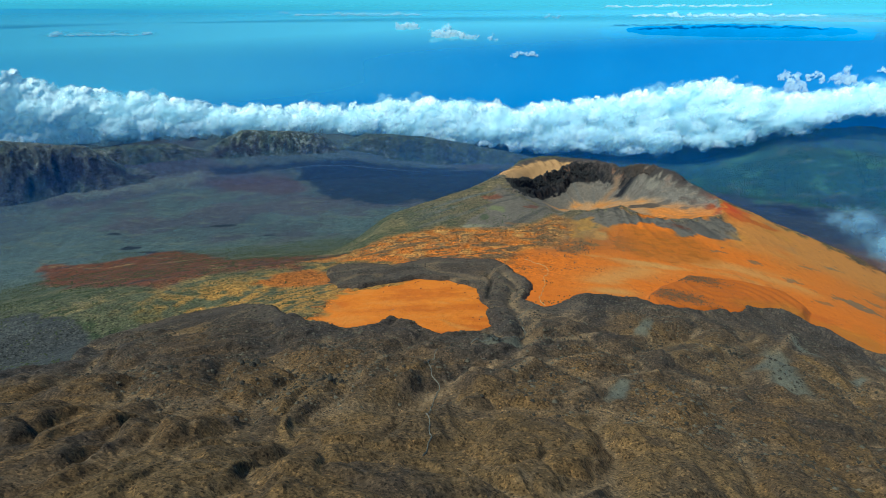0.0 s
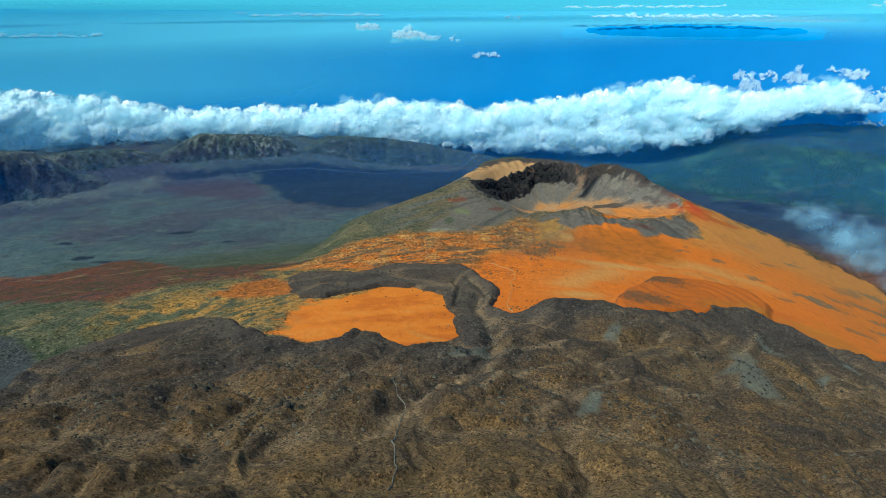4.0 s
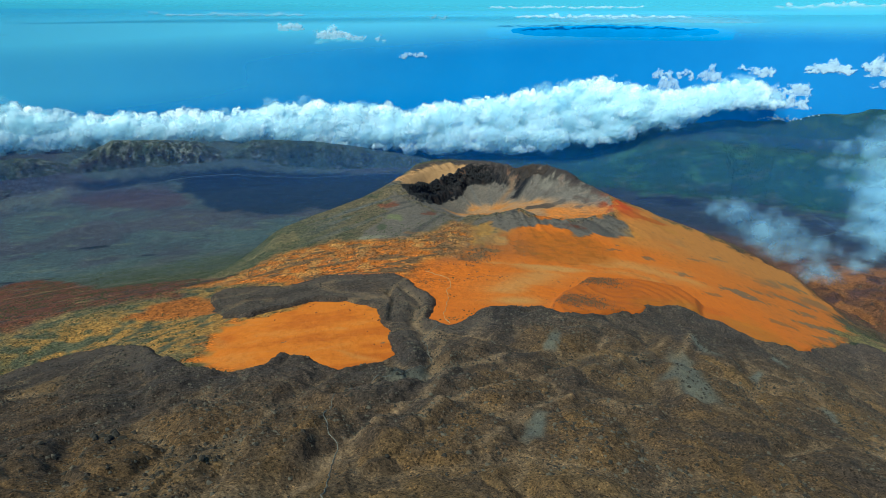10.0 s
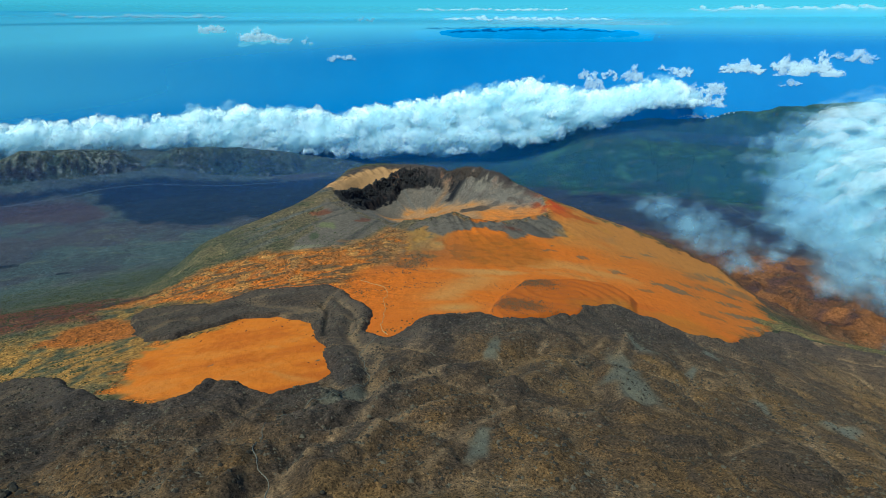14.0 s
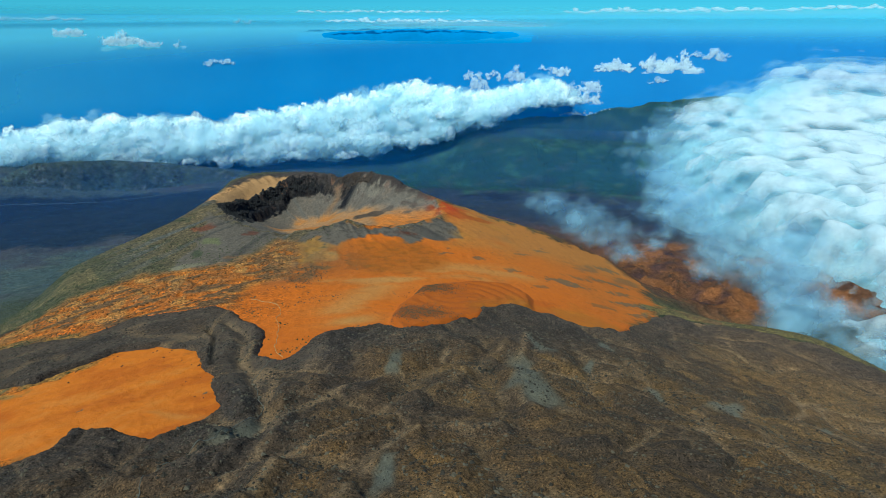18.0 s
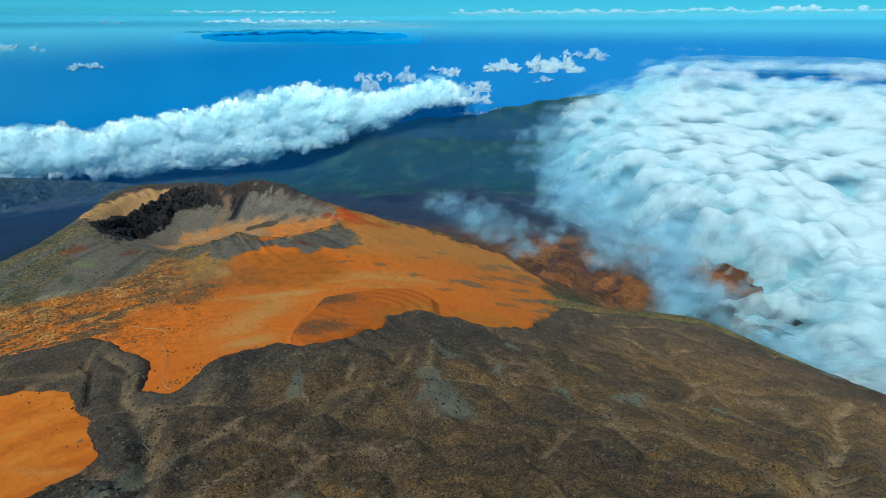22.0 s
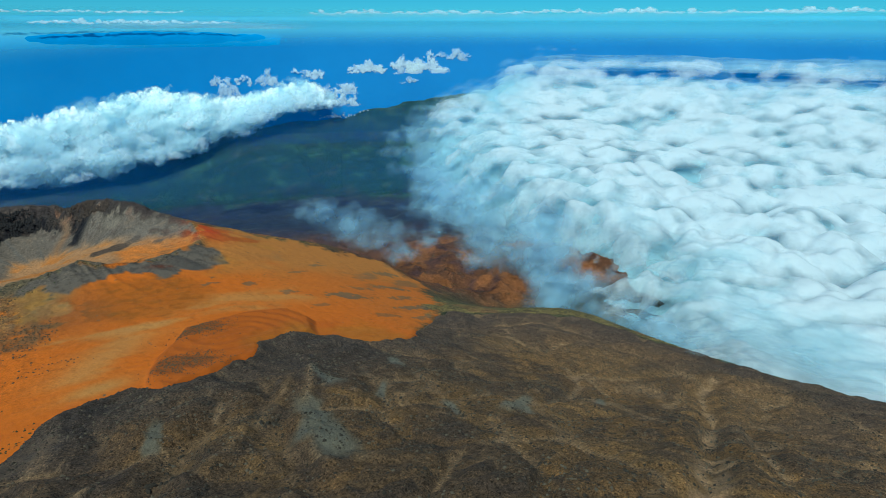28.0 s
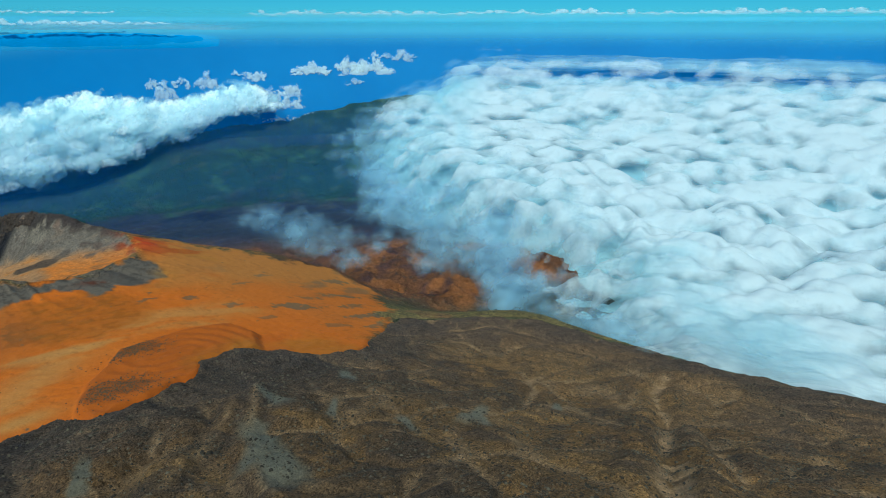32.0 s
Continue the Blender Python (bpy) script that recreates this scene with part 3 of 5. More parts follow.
c = blend(c, forest, (0.026, 0.058, 0.044))
c = blend(c, forest * sstep(0.0, 0.5, n_mid + 0.4 * n_streak), (0.05, 0.1, 0.054))
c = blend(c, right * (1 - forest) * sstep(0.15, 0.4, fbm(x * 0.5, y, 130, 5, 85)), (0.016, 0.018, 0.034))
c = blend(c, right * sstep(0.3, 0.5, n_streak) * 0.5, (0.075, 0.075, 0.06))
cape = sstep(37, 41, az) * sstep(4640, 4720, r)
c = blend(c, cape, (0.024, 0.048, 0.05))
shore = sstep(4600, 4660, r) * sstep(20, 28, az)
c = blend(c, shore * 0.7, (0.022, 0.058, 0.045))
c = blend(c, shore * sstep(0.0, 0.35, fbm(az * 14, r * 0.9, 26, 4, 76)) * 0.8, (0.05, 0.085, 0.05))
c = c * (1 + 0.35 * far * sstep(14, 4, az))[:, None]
# red flow
red = polygon_depth(x + 45 * n_mid, y + 45 * fbm(x, y, 110, 4, 86), RED_FLOW)
c = blend(c, sstep(-15, 25, red), (0.11, 0.047, 0.034))
c = blend(c, sstep(-5, 25, red) * sstep(0.1, 0.5, n_small), (0.055, 0.036, 0.03))
c = blend(c, sstep(-5, 25, red) * sstep(0.35, 0.6, n_streak), (0.19, 0.11, 0.05))
lobe = polygon_depth(x + 30 * n_mid, y + 30 * n_small, LOBE)
c = blend(c, sstep(-10, 15, lobe) * (depth < 0), (0.05, 0.045, 0.043))
c = blend(c, sstep(-10, 15, lobe) * sstep(0.25, 0.6, n_streak) * (depth < 0) * 0.4, (0.10, 0.09, 0.075))
# badlands beyond the saddle
bad = sstep(1100, 1450, x) * sstep(3350, 2800, r) * sstep(1450, 1700, y + 0.4 * (x - 1400))
c = blend(c, bad, (0.125, 0.06, 0.036))
c = blend(c, bad * sstep(0.0, 0.4, n_mid), (0.08, 0.042, 0.04))
c = blend(c, bad * sstep(0.25, 0.5, n_small) * 0.6, (0.04, 0.028, 0.026))
c = blend(c, bad * sstep(0.1, 0.4, fbm(x, y, 150, 4, 87)) * 0.75, (0.27, 0.12, 0.05))
skirt = sstep(930, 1120, x) * sstep(2000, 1700, r) * (depth < 0)
c = blend(c, skirt, (0.185, 0.13, 0.05))
c = blend(c, skirt * sstep(0.0, 0.3, n_small), (0.11, 0.083, 0.04))
c = blend(c, skirt * sstep(0.1, 0.4, n_mid) * 0.7, (0.22, 0.11, 0.05))
c = blend(c, skirt * sstep(0.3, 0.5, fbm(x, y, 9, 3, 78)) * 0.8, (0.33, 0.24, 0.07))
# tawny slopes between scrub and pumice
tawny = polygon_depth(x + 90 * n_mid, y + 90 * n_small, ((-700, 1250), (-330, 1480), (250, 1640), (60, 1100), (-300, 900), (-500, 1000)))
c = blend(c, sstep(-90, 120, tawny) * sstep(-0.35, 0.25, n_small + 0.5 * n_streak), (0.3, 0.155, 0.04))
# pumice
od = polygon_depth(x + 40 * n_mid, y + 40 * n_small, ORANGE)
ragged = sstep(450, -100, x) * sstep(1050, 1300, y)
frayed = sstep(1000, 1250, x + 0.3 * (y - 1400))
om = sstep(-25, 25, od - 60 * ragged * (n_streak + 0.6 * n_small + 0.35) - 70 * frayed * (fbm(x * 0.7, y, 60, 5, 79, 0.6) + 0.3))
pale = (0.50, 0.245, 0.075)
orange = (0.56, 0.178, 0.022)
oc = np.tile(np.array(orange), (len(x), 1))
oc = blend(oc, sstep(0.0, 0.5, n_streak * 0.7 + n_big * 0.6), (0.5, 0.15, 0.02))
oc = blend(oc, sstep(700, 1050, x + 0.5 * (y - 1500) + 120 * n_mid + 60 * n_streak) * (0.3 + 0.45 * sstep(1450, 1650, y + 60 * n_mid)), (0.40, 0.20, 0.062))
oc = blend(oc, np.exp(-(line_distance(x, y, ((330, 1180), (480, 1330), (700, 1420), (900, 1400))) / 55) ** 2) * sstep(-0.5, 0.3, n_streak) * 0.8, pale)
oc = blend(oc, np.exp(-(np.hypot((x - 385) / 70, (y - 1620) / 35)) ** 2), (0.42, 0.26, 0.09))
oc = blend(oc, np.exp(-(np.hypot((x - 340) / 60, (y - 1120) / 28)) ** 2) * 0.8, (0.47, 0.25, 0.08))
rippled = sstep(-25, 30, polygon_depth(x + 25 * n_mid, y + 25 * n_small, RIPPLED))
oc = blend(oc, rippled * (0.62 + 0.38 * sstep(-0.1, 0.35, fbm(x * 0.5, y, 16, 3, 88))), (0.33, 0.128, 0.02))
oc = blend(oc, np.exp(-(line_distance(x, y, ((348, 1375), (507, 1350), (653, 1361), (794, 1335))) / 22) ** 2) * sstep(-0.6, 0.2, n_streak) * 0.8, pale)
slate = sstep(0.22, 0.5, fbm(x * 0.5 + y * 0.35, y - 0.2 * x, 75, 4, 89)) * sstep(780, 950, x)
oc = blend(oc, slate * 0.6 * sstep(1000, 1250, x + 0.4 * (y - 1400)), (0.14, 0.095, 0.06))
oc = blend(oc, sstep(0.25, 0.6, n_small) * ragged, (0.14, 0.075, 0.03))
c = c + om[:, None] * (oc - c)
tc = np.tile(np.array((0.42, 0.132, 0.02)), (len(x), 1))
tc = blend(tc, sstep(0.3, 0.6, np.exp(-np.hypot((x - 548) / 62, (y - 1248) / 30) ** 2) + 0.3 * n_small) * 0.7, (0.22, 0.085, 0.03))
tc = blend(tc, sstep(0.3, 0.6, np.exp(-np.hypot((x - 465) / 55, (y - 1098) / 32) ** 2) + 0.3 * n_small) * 0.7, (0.22, 0.085, 0.03))
c = c + sstep(-3, 6, tongue)[:, None] * (tc - c)
pd = polygon_depth(x + 10 * n_mid, y + 10 * n_small, PATCH)
c = blend(c, sstep(-30, 5, pd - 40 * sstep(0.0, -180, x) * (n_small + 0.3)), (0.58, 0.205, 0.024))
drift = fbm(x * 0.55 + 0.5 * y, y - 0.35 * x, 48, 5, 91, 0.6)
c = blend(c, sstep(-5, 20, pd) * sstep(-0.05, 0.4, drift) * 0.8, (0.46, 0.14, 0.016))
c = blend(c, sstep(-5, 20, pd) * sstep(0.12, 0.4, -drift) * 0.5, (0.6, 0.26, 0.06))
c = blend(c, sstep(-14, 14, polygon_depth(x + 20 * n_small, y + 20 * n_mid, RUST_PATCH)) * 0.8, (0.32, 0.12, 0.03))
c = blend(c, sstep(-5, 20, pd) * sstep(0.3, 0.6, fbm(x + 0.8 * y, y * 0.5, 60, 3, 90)) * 0.6, pale)
# cone and crater
dx, dy = x - CRATER[0], y - CRATER[1]
rc, th = np.hypot(dx, dy), np.arctan2(dy, dx)
s = rc / rim_radius(th)
streak = fbm(th * 260, s * 14, 14, 4, 98)
out = sstep(0.96, 1.0, s)
wx, wy = x + 22 * n_small + 16 * n_mid, y + 22 * streak + 16 * n_mid


def zone(outline, soft, grow=0.0):
    return sstep(-soft, soft, polygon_depth(wx, wy, outline) + grow)


cone = s < 3.2
# scrubby olive and brown left flank with grey slides, red-brown and pale spots
left = sstep(0.35, 0.75, np.cos(th + 2.75)) * out * sstep(2.5, 1.5, s + 0.3 * n_mid)
c = blend(c, left * 0.9, (0.13, 0.09, 0.05))
c = blend(c, left * sstep(0.1, 0.4, n_small - 0.4 * n_mid), (0.07, 0.062, 0.032))
c = blend(c, left * sstep(0.15, 0.5, streak) * 0.8, (0.10, 0.094, 0.088))
c = blend(c, zone(GREY, 7) * out, (0.132, 0.098, 0.075))
c = blend(c, zone(GREY, 14) * out * sstep(0.05, 0.4, streak), (0.085, 0.066, 0.054))
for bx, by, bw, bh, tone in ((165, 1890, 34, 26, (0.15, 0.06, 0.04)), (275, 1805, 22, 42, (0.12, 0.05, 0.035)), (175, 1770, 24, 50, (0.15, 0.135, 0.06)), (95, 1625, 50, 22, (0.2, 0.16, 0.1)), (120, 1700, 22, 30, (0.06, 0.062, 0.03)),
                             (205, 1640, 30, 14, (0.17, 0.09, 0.045))):
    c = blend(c, sstep(0.4, 0.75, np.exp(-np.hypot((wx - bx) / bw, (wy - by) / bh) ** 2) + 0.45 * n_small) * 0.8, tone)
# grey spurs of the near rim, ochre and pale sand below it
c = blend(c, zone(RIM_GREY, 8) * (s > 0.93), (0.132, 0.098, 0.075))
c = blend(c, zone(RIM_GREY, 9) * sstep(0.1, 0.45, streak), (0.088, 0.068, 0.056))
c = blend(c, zone(RIM_GREY, 12) * sstep(0.1, 0.03, np.abs(s - 1.0)) * sstep(-0.2, 0.3, n_small), (0.06, 0.05, 0.046))
c = blend(c, np.exp(-np.hypot((x - 690) / 45, (y - 1668) / 16) ** 2) * sstep(-0.3, 0.2, n_small), (0.10, 0.042, 0.03))
c = blend(c, zone(OCHRE, 12), (0.33, 0.17, 0.045))
c = blend(c, sstep(0.35, 0.7, np.exp(-np.hypot((x - 405) / 45, (y - 1545) / 55) ** 2) + 0.35 * n_small) * 0.55, (0.40, 0.22, 0.075))
c = blend(c, zone(RUBBLE, 10) * sstep(-0.1, 0.3, n_small) * 0.75, (0.16, 0.085, 0.045))
# slaty streaks and patches down the smooth side
flecks = fbm(x, y, 12, 4, 187, 0.65)
for bx, by, bw, bh, k in ((820, 1497, 48, 11, 0.75), (735, 1519, 34, 9, 0.7), (892, 1427, 40, 10, 0.7), (1035, 1385, 125, 21, 0.8), (1217, 1300, 115, 17, 0.8), (1400, 1610, 90, 13, 0.7), (912, 1322, 45, 9, 0.6), (1130, 1450, 75, 10, 0.6),
                          (1300, 1480, 100, 13, 0.7), (1250, 1390, 85, 12, 0.7), (1050, 1240, 65, 10, 0.6), (1160, 1225, 85, 11, 0.7), (1010, 1560, 60, 7, 0.6), (1120, 1620, 60, 8, 0.5)):
    c = blend(c, sstep(0.5, 0.66, np.exp(-np.hypot((x - bx + 20 * n_small) / (0.8 * bw), (y - by + 22 * n_mid + 14 * n_small) / (1.3 * bh)) ** 2) + 0.5 * n_small + 0.5 * flecks) * k, (0.13, 0.094, 0.062))
# terraced rubble and sand at the foot
rag = sstep(-30, 25, polygon_depth(x + 25 * n_mid, y + 25 * n_small, RAGGED)) * (depth < 0)
terrace = fbm(x * 0.38 + 0.12 * y, y - 0.1 * x, 17, 4, 86, 0.6)
c = blend(c, rag * 0.85, (0.44, 0.17, 0.034))
c = blend(c, rag * sstep(0.1, -0.35, n_small) * 0.5, (0.40, 0.24, 0.085))
c = blend(c, rag * sstep(0.0, 0.2, terrace + 0.25 * n_mid), (0.14, 0.076, 0.036))
z = z + rag * 3.0 * sstep(-0.08, 0.14, terrace + 0.25 * n_mid)
# inside: grey scree, tan floor, orange sand, dark broken cliffs
q = 1 - 0.15 * sstep(1.7, 1.95, th) * sstep(3.14, 2.9, th)
inn = sstep(1.0, 0.97, s / q)
c = blend(c, inn, (0.145, 0.107, 0.083))
c = blend(c, inn * sstep(0.0, 0.5, streak) * 0.6, (0.105, 0.094, 0.086))
low = sstep(0.8, 0.66, s / q)
c = blend(c, inn * low * zone(INNER_TAN, 26, 12), (0.38, 0.2, 0.095))
c = blend(c, inn * low * zone(INNER_TAN, 30) * sstep(0.0, 0.4, n_streak + 0.5 * n_small), (0.42, 0.185, 0.055))
c = blend(c, inn * zone(INNER_ORANGE, 16, 6), (0.58, 0.235, 0.06))
c = blend(c, inn * sstep(0.35, 0.6, np.exp(-np.hypot((x - 678) / 62, (y - 1968) / 34) ** 2) + 0.25 * n_small), (0.095, 0.06, 0.042))
right_wall = inn * sstep(0.45, 0.72, s) * sstep(0.35, 0.75, np.cos(th - 0.35))
c = blend(c, right_wall * 0.85, (0.16, 0.125, 0.102))
c = blend(c, right_wall * sstep(0.1, 0.4, n_small + 0.5 * streak), (0.10, 0.068, 0.055))
c = blend(c, inn * sstep(0.4, 0.7, np.exp(-np.hypot((x - 745) / 42, (y - 2080) / 40) ** 2) + 0.4 * n_small) * 0.8, (0.23, 0.18, 0.14))
c = blend(c, inn * np.exp(-(line_distance(x, y, ((668, 2300), (655, 2245), (596, 2178))) / 15) ** 2) * 0.7, (0.25, 0.13, 0.065))
grade = np.zeros(len(x))
spot = np.where(rc < 560)[0]
gx, gy, gd, gt = x[spot], y[spot], depth[spot], tongue[spot]
grade[spot] = np.hypot(full_height(gx + 5, gy, gd, gt) - full_height(gx - 5, gy, gd, gt), full_height(gx, gy + 5, gd, gt) - full_height(gx, gy - 5, gd, gt)) / 10
back = sstep(-0.05, 0.25, np.cos(th - 1.95)) * inn
rocky = np.maximum(sstep(0.6, 0.9, grade + 0.12 * n_small), sstep(0.77, 0.82, s / q + 0.07 * n_small + 0.04 * streak)) * (1 - np.exp(-(line_distance(x, y, ((668, 2300), (655, 2245), (596, 2178))) / 13) ** 2))
c = blend(c, back * rocky, (0.016, 0.014, 0.017))
c = blend(c, back * rocky * sstep(0.35, 0.6, n_small) * 0.8, (0.06, 0.04, 0.032))
gully = 0.6 * fbm(th * 240, s * 30, 10, 4, 101, 0.6) + 0.5 * n_small
walls = inn * sstep(0.5, 0.78, s / q) * (1 - back * rocky)
c = blend(c, walls * sstep(0.0, 0.35, gully) * 0.5, (0.085, 0.068, 0.056))
c = blend(c, walls * sstep(0.1, 0.4, -gully) * 0.4, (0.2, 0.13, 0.086))
ledge = inn * sstep(0.78, 0.86, s / q + 0.05 * n_small) * sstep(0.2, 0.6, np.cos(th - 1.0))
c = blend(c, ledge * sstep(-0.1, 0.2, n_small + 0.5 * gully), (0.048, 0.036, 0.032))
c = blend(c, ledge * sstep(0.1, 0.35, -n_small) * 0.7, (0.19, 0.10, 0.066))
crest = sstep(0.09, 0.02, np.abs(s / q - 0.985)) * sstep(-0.25, 0.1, np.cos(th - 1.2)) * (1 - sstep(1.75, 1.95, th))
c = blend(c, crest * sstep(-0.4, 0.1, n_small + 0.3 * streak), (0.05, 0.036, 0.034))
c = blend(c, out * sstep(1.3, 1.12, s) * sstep(0.2, 0.5, np.cos(th - 1.2)), (0.07, 0.05, 0.044))
redrim = np.exp(-np.hypot((x - 905) / 60, (y - 1840) / 60) ** 2) * sstep(-0.4, 0.2, n_small + n_mid * 0.4)
c = blend(c, redrim, (0.42, 0.07, 0.03))
c = blend(c, sstep(0.4, 0.7, np.exp(-np.hypot((x - 960 - 0.4 * (y - 1800)) / 110, (y - 1790) / 26) ** 2) + 0.2 * n_small) * 0.7, (0.36, 0.085, 0.03))
bench = sstep(-6, 8, polygon_depth(x + 9 * n_small, y + 9 * n_mid, BENCH)) * (s / q > 0.995)
c = blend(c, np.maximum(bench, sstep(1.9, 2.05, th) * sstep(3.02, 2.9, th) * sstep(1.0, 1.01, s / q) * sstep(1.12, 1.06, s + 0.06 * n_small)), (0.42, 0.225, 0.098))
# no scrub on the bare crest and the bare sunny side
scrub = sstep(1.32, 1.2, c[:, 0] / c[:, 1]) * sstep(0.68, 0.58, c[:, 2] / c[:, 0])
c = blend(c, np.maximum(scrub * sstep(1.16, 1.1, s), 0.8 * sstep(1.25, 1.15, c[:, 0] / c[:, 1]) * sstep(0.07, 0.04, np.abs(s - 1))), (0.12, 0.086, 0.064))
c = blend(c, scrub * sstep(1.1, 1.16, s) * sstep(2.3, 2.0, s) * sstep(760, 860, x) * sstep(1330, 1420, y), (0.27, 0.13, 0.052))
golden = np.clip(om, 0, 1) * sstep(1.1, 1.2, s) * (1 - rag)
c = blend(c, golden * sstep(0.0, 0.45, n_big + 0.6 * n_mid) * 0.6, (0.40, 0.19, 0.03))
c = blend(c, golden * sstep(0.25, 0.5, flecks + 0.3 * n_mid) * 0.35, (0.25, 0.11, 0.035))
c = blend(c, zone(RIM_GREY, 9) * sstep(0.1, 0.3, flecks) * 0.7, (0.066, 0.05, 0.042))
# iron-rich pumice
rusty = np.clip((c[:, 0] / c[:, 1] - 1.7) / 0.9, 0, 1)
c *= (1 - 0.16 * rusty)[:, None]
c[:, 0] *= 1 + 0.2 * rusty
c[:, 1] *= 1 - 0.15 * rusty
c[:, 2] *= 1 - 0.45 * rusty

f = grid_faces(len(RAD), len(AZ))
c = blend(c, np.clip(rubble, 0, 1) * sstep(0.05, 0.35, fbm(x, y, 26, 4, 99, 0.6, True)) * 0.6, (0.17, 0.09, 0.04))
smooth = np.clip(np.maximum(om * (1 - ragged), sstep(-5, 10, pd)), 0, 1) * sstep(0.98, 1.05, s)
smooth = np.maximum(smooth, 0.85 * bench)
smooth = np.maximum(smooth * (1 - 0.8 * rag), 0.25 * bad)
smooth = np.maximum(smooth, 0.6 * np.clip(zone(GREY, 14) + zone(RIM_GREY, 9) + inn * (1 - back * rocky), 0, 1))
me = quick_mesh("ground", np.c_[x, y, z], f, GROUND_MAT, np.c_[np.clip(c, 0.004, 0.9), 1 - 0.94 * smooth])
ground = tagged(new("ground", me), "volcanic highland of pumice, cinder, scrub and old lava around a cratered cone", "ground", kind="structure")

# ---- lava flow below the camera ----
AZL = np.radians(np.r_[np.arange(-180, -60, 4.0), np.arange(-60, 104, 0.15), np.arange(104, 181, 4.0)])
steps = [0.2, 40.0, 80.0, 120.0, 150.0]
while steps[-1] < 1800:
    steps.append(steps[-1] + (6 if steps[-1] < 165 else 1.7 if steps[-1] < 420 else 2.1 if steps[-1] < 1000 else 2.6))
RADL = np.array(steps)
A3, R3 = np.meshgrid(AZL, RADL)
lx, ly = (EX + R3 * np.sin(A3)).ravel(), (EY + R3 * np.cos(A3)).ravel()
ld = lava_depth(lx, ly)
keep = ld > -7
f = grid_faces(len(RADL), len(AZL), keep)
v, f, ld = drop_unused(np.c_[lx, ly], f, ld)
lx, ly = v.T
lz = lava_height(lx, ly, ld)
n_mid, n_small, n_big = fbm(lx, ly, 110, 4, 92), fbm(lx, ly, 22, 4, 93), fbm(lx, ly, 330, 3, 94)
n_str = fbm(lx * 0.8 - ly * 0.5, ly * 0.35, 45, 4, 95)
big, tone, low, shade = lobes(lx, ly)
fur = furrows(lx, ly)
edge = sstep(260, 40, ld + 90 * n_mid + 30 * n_small)
c = np.tile(np.array((0.095, 0.067, 0.034)), (len(lx), 1))
c = blend(c, sstep(-0.2, 0.5, n_big), (0.094, 0.068, 0.034))
c = blend(c, sstep(0.3, 0.12, tone) * 0.7, (0.05, 0.042, 0.033))
c = blend(c, sstep(0.72, 0.9, tone) * 0.6, (0.125, 0.092, 0.046))
c = blend(c, sstep(0.35, 0.15, shade) * 0.5, (0.046, 0.039, 0.032))
c = blend(c, sstep(0.8, 0.92, shade) * 0.4, (0.13, 0.088, 0.038))
c = blend(c, sstep(0.2, 0.6, n_small - 0.3 * n_mid) * 0.5, (0.045, 0.038, 0.032))
c = blend(c, edge * 0.8, (0.04, 0.039, 0.041))
c = blend(c, edge * sstep(0.15, 0.5, n_str) * 0.5, (0.075, 0.068, 0.06))
arm = sstep(840, 910, ly) * sstep(270, 210, lx)
scree = arm * sstep(14, 26, ld + 6 * n_small) * sstep(75, 60, ld)
c = blend(c, scree * 0.8, (0.07, 0.061, 0.052))
c = blend(c, arm * np.exp(-(line_distance(lx + 4 * n_small, ly, CRACK) / 4) ** 2), (0.016, 0.015, 0.015))
c = blend(c, sstep(900, 1500, lx + 200 * n_mid) * 0.4, (0.072, 0.06, 0.05))
c = blend(c, sstep(8, -25, polygon_depth(lx + 25 * n_small, ly, ((156, 734), (204, 788), (252, 822), (276, 806), (258, 768), (207, 749))) * -1) * 0.8, (0.035, 0.033, 0.034))
c = blend(c, sstep(-60, 80, polygon_depth(lx + 90 * n_mid, ly + 60 * n_small, ((1348, 373), (1501, 234), (773, 190), (920, 275)))) * 0.6, (0.048, 0.044, 0.042))
c = blend(c, sstep(0.05, -0.4, fur) * 0.35, (0.042, 0.036, 0.031))
# dust lies in the seams between the tongues
c = blend(c, sstep(0.13, 0.02, big) * sstep(-0.25, 0.35, n_mid + 0.4 * n_str) * 0.7, (0.16, 0.125, 0.078))
c = blend(c, sstep(0.16, 0.26, big) * sstep(0.4, 0.28, big) * sstep(-0.2, 0.3, -n_mid) * 0.6, (0.038, 0.034, 0.031))
c = blend(c, sstep(0.1, 0.0, low) * sstep(0.0, 0.4, n_mid) * 0.4, (0.15, 0.118, 0.075))
bx, by = lx * 0.8 + 0.2 * (lx + 60 * fbm(lx, ly, 260, 3, 41)), ly * 0.8 + 0.2 * (ly + 60 * fbm(lx, ly, 260, 3, 42))
pale = np.zeros(len(lx))
broken = sstep(-0.55, 0.2, n_small + 0.6 * n_str)
for line, w, k in ((FURROW, 7, 0.9), (CHANNEL, 6, 0.8), (GULLY, 11, 1.4), (GULLY_B, 11, 1.4), (GULLY_C, 8, 0.9), (BEND, 8, 0.9)):
    q = line_distance(bx + 5 * n_small, by + 4 * n_mid, line)
    pale = np.maximum(pale, k * np.exp(-(q / w) ** 2))
for line in LEVEES:
    q = line_distance(bx + 4 * n_small, by + 4 * n_mid, line)
    pale = np.maximum(pale, 0.75 * np.exp(-(q / 5.0) ** 2))
    c = blend(c, 0.5 * np.exp(-((q - 17) / 9) ** 2), (0.046, 0.04, 0.035))
arcs = fbm(lx + 20 * fbm(lx, ly, 60, 3, 37), ly * 1.3 + 20 * fbm(lx, ly, 60, 3, 38), 62, 3, 39, 0.45)
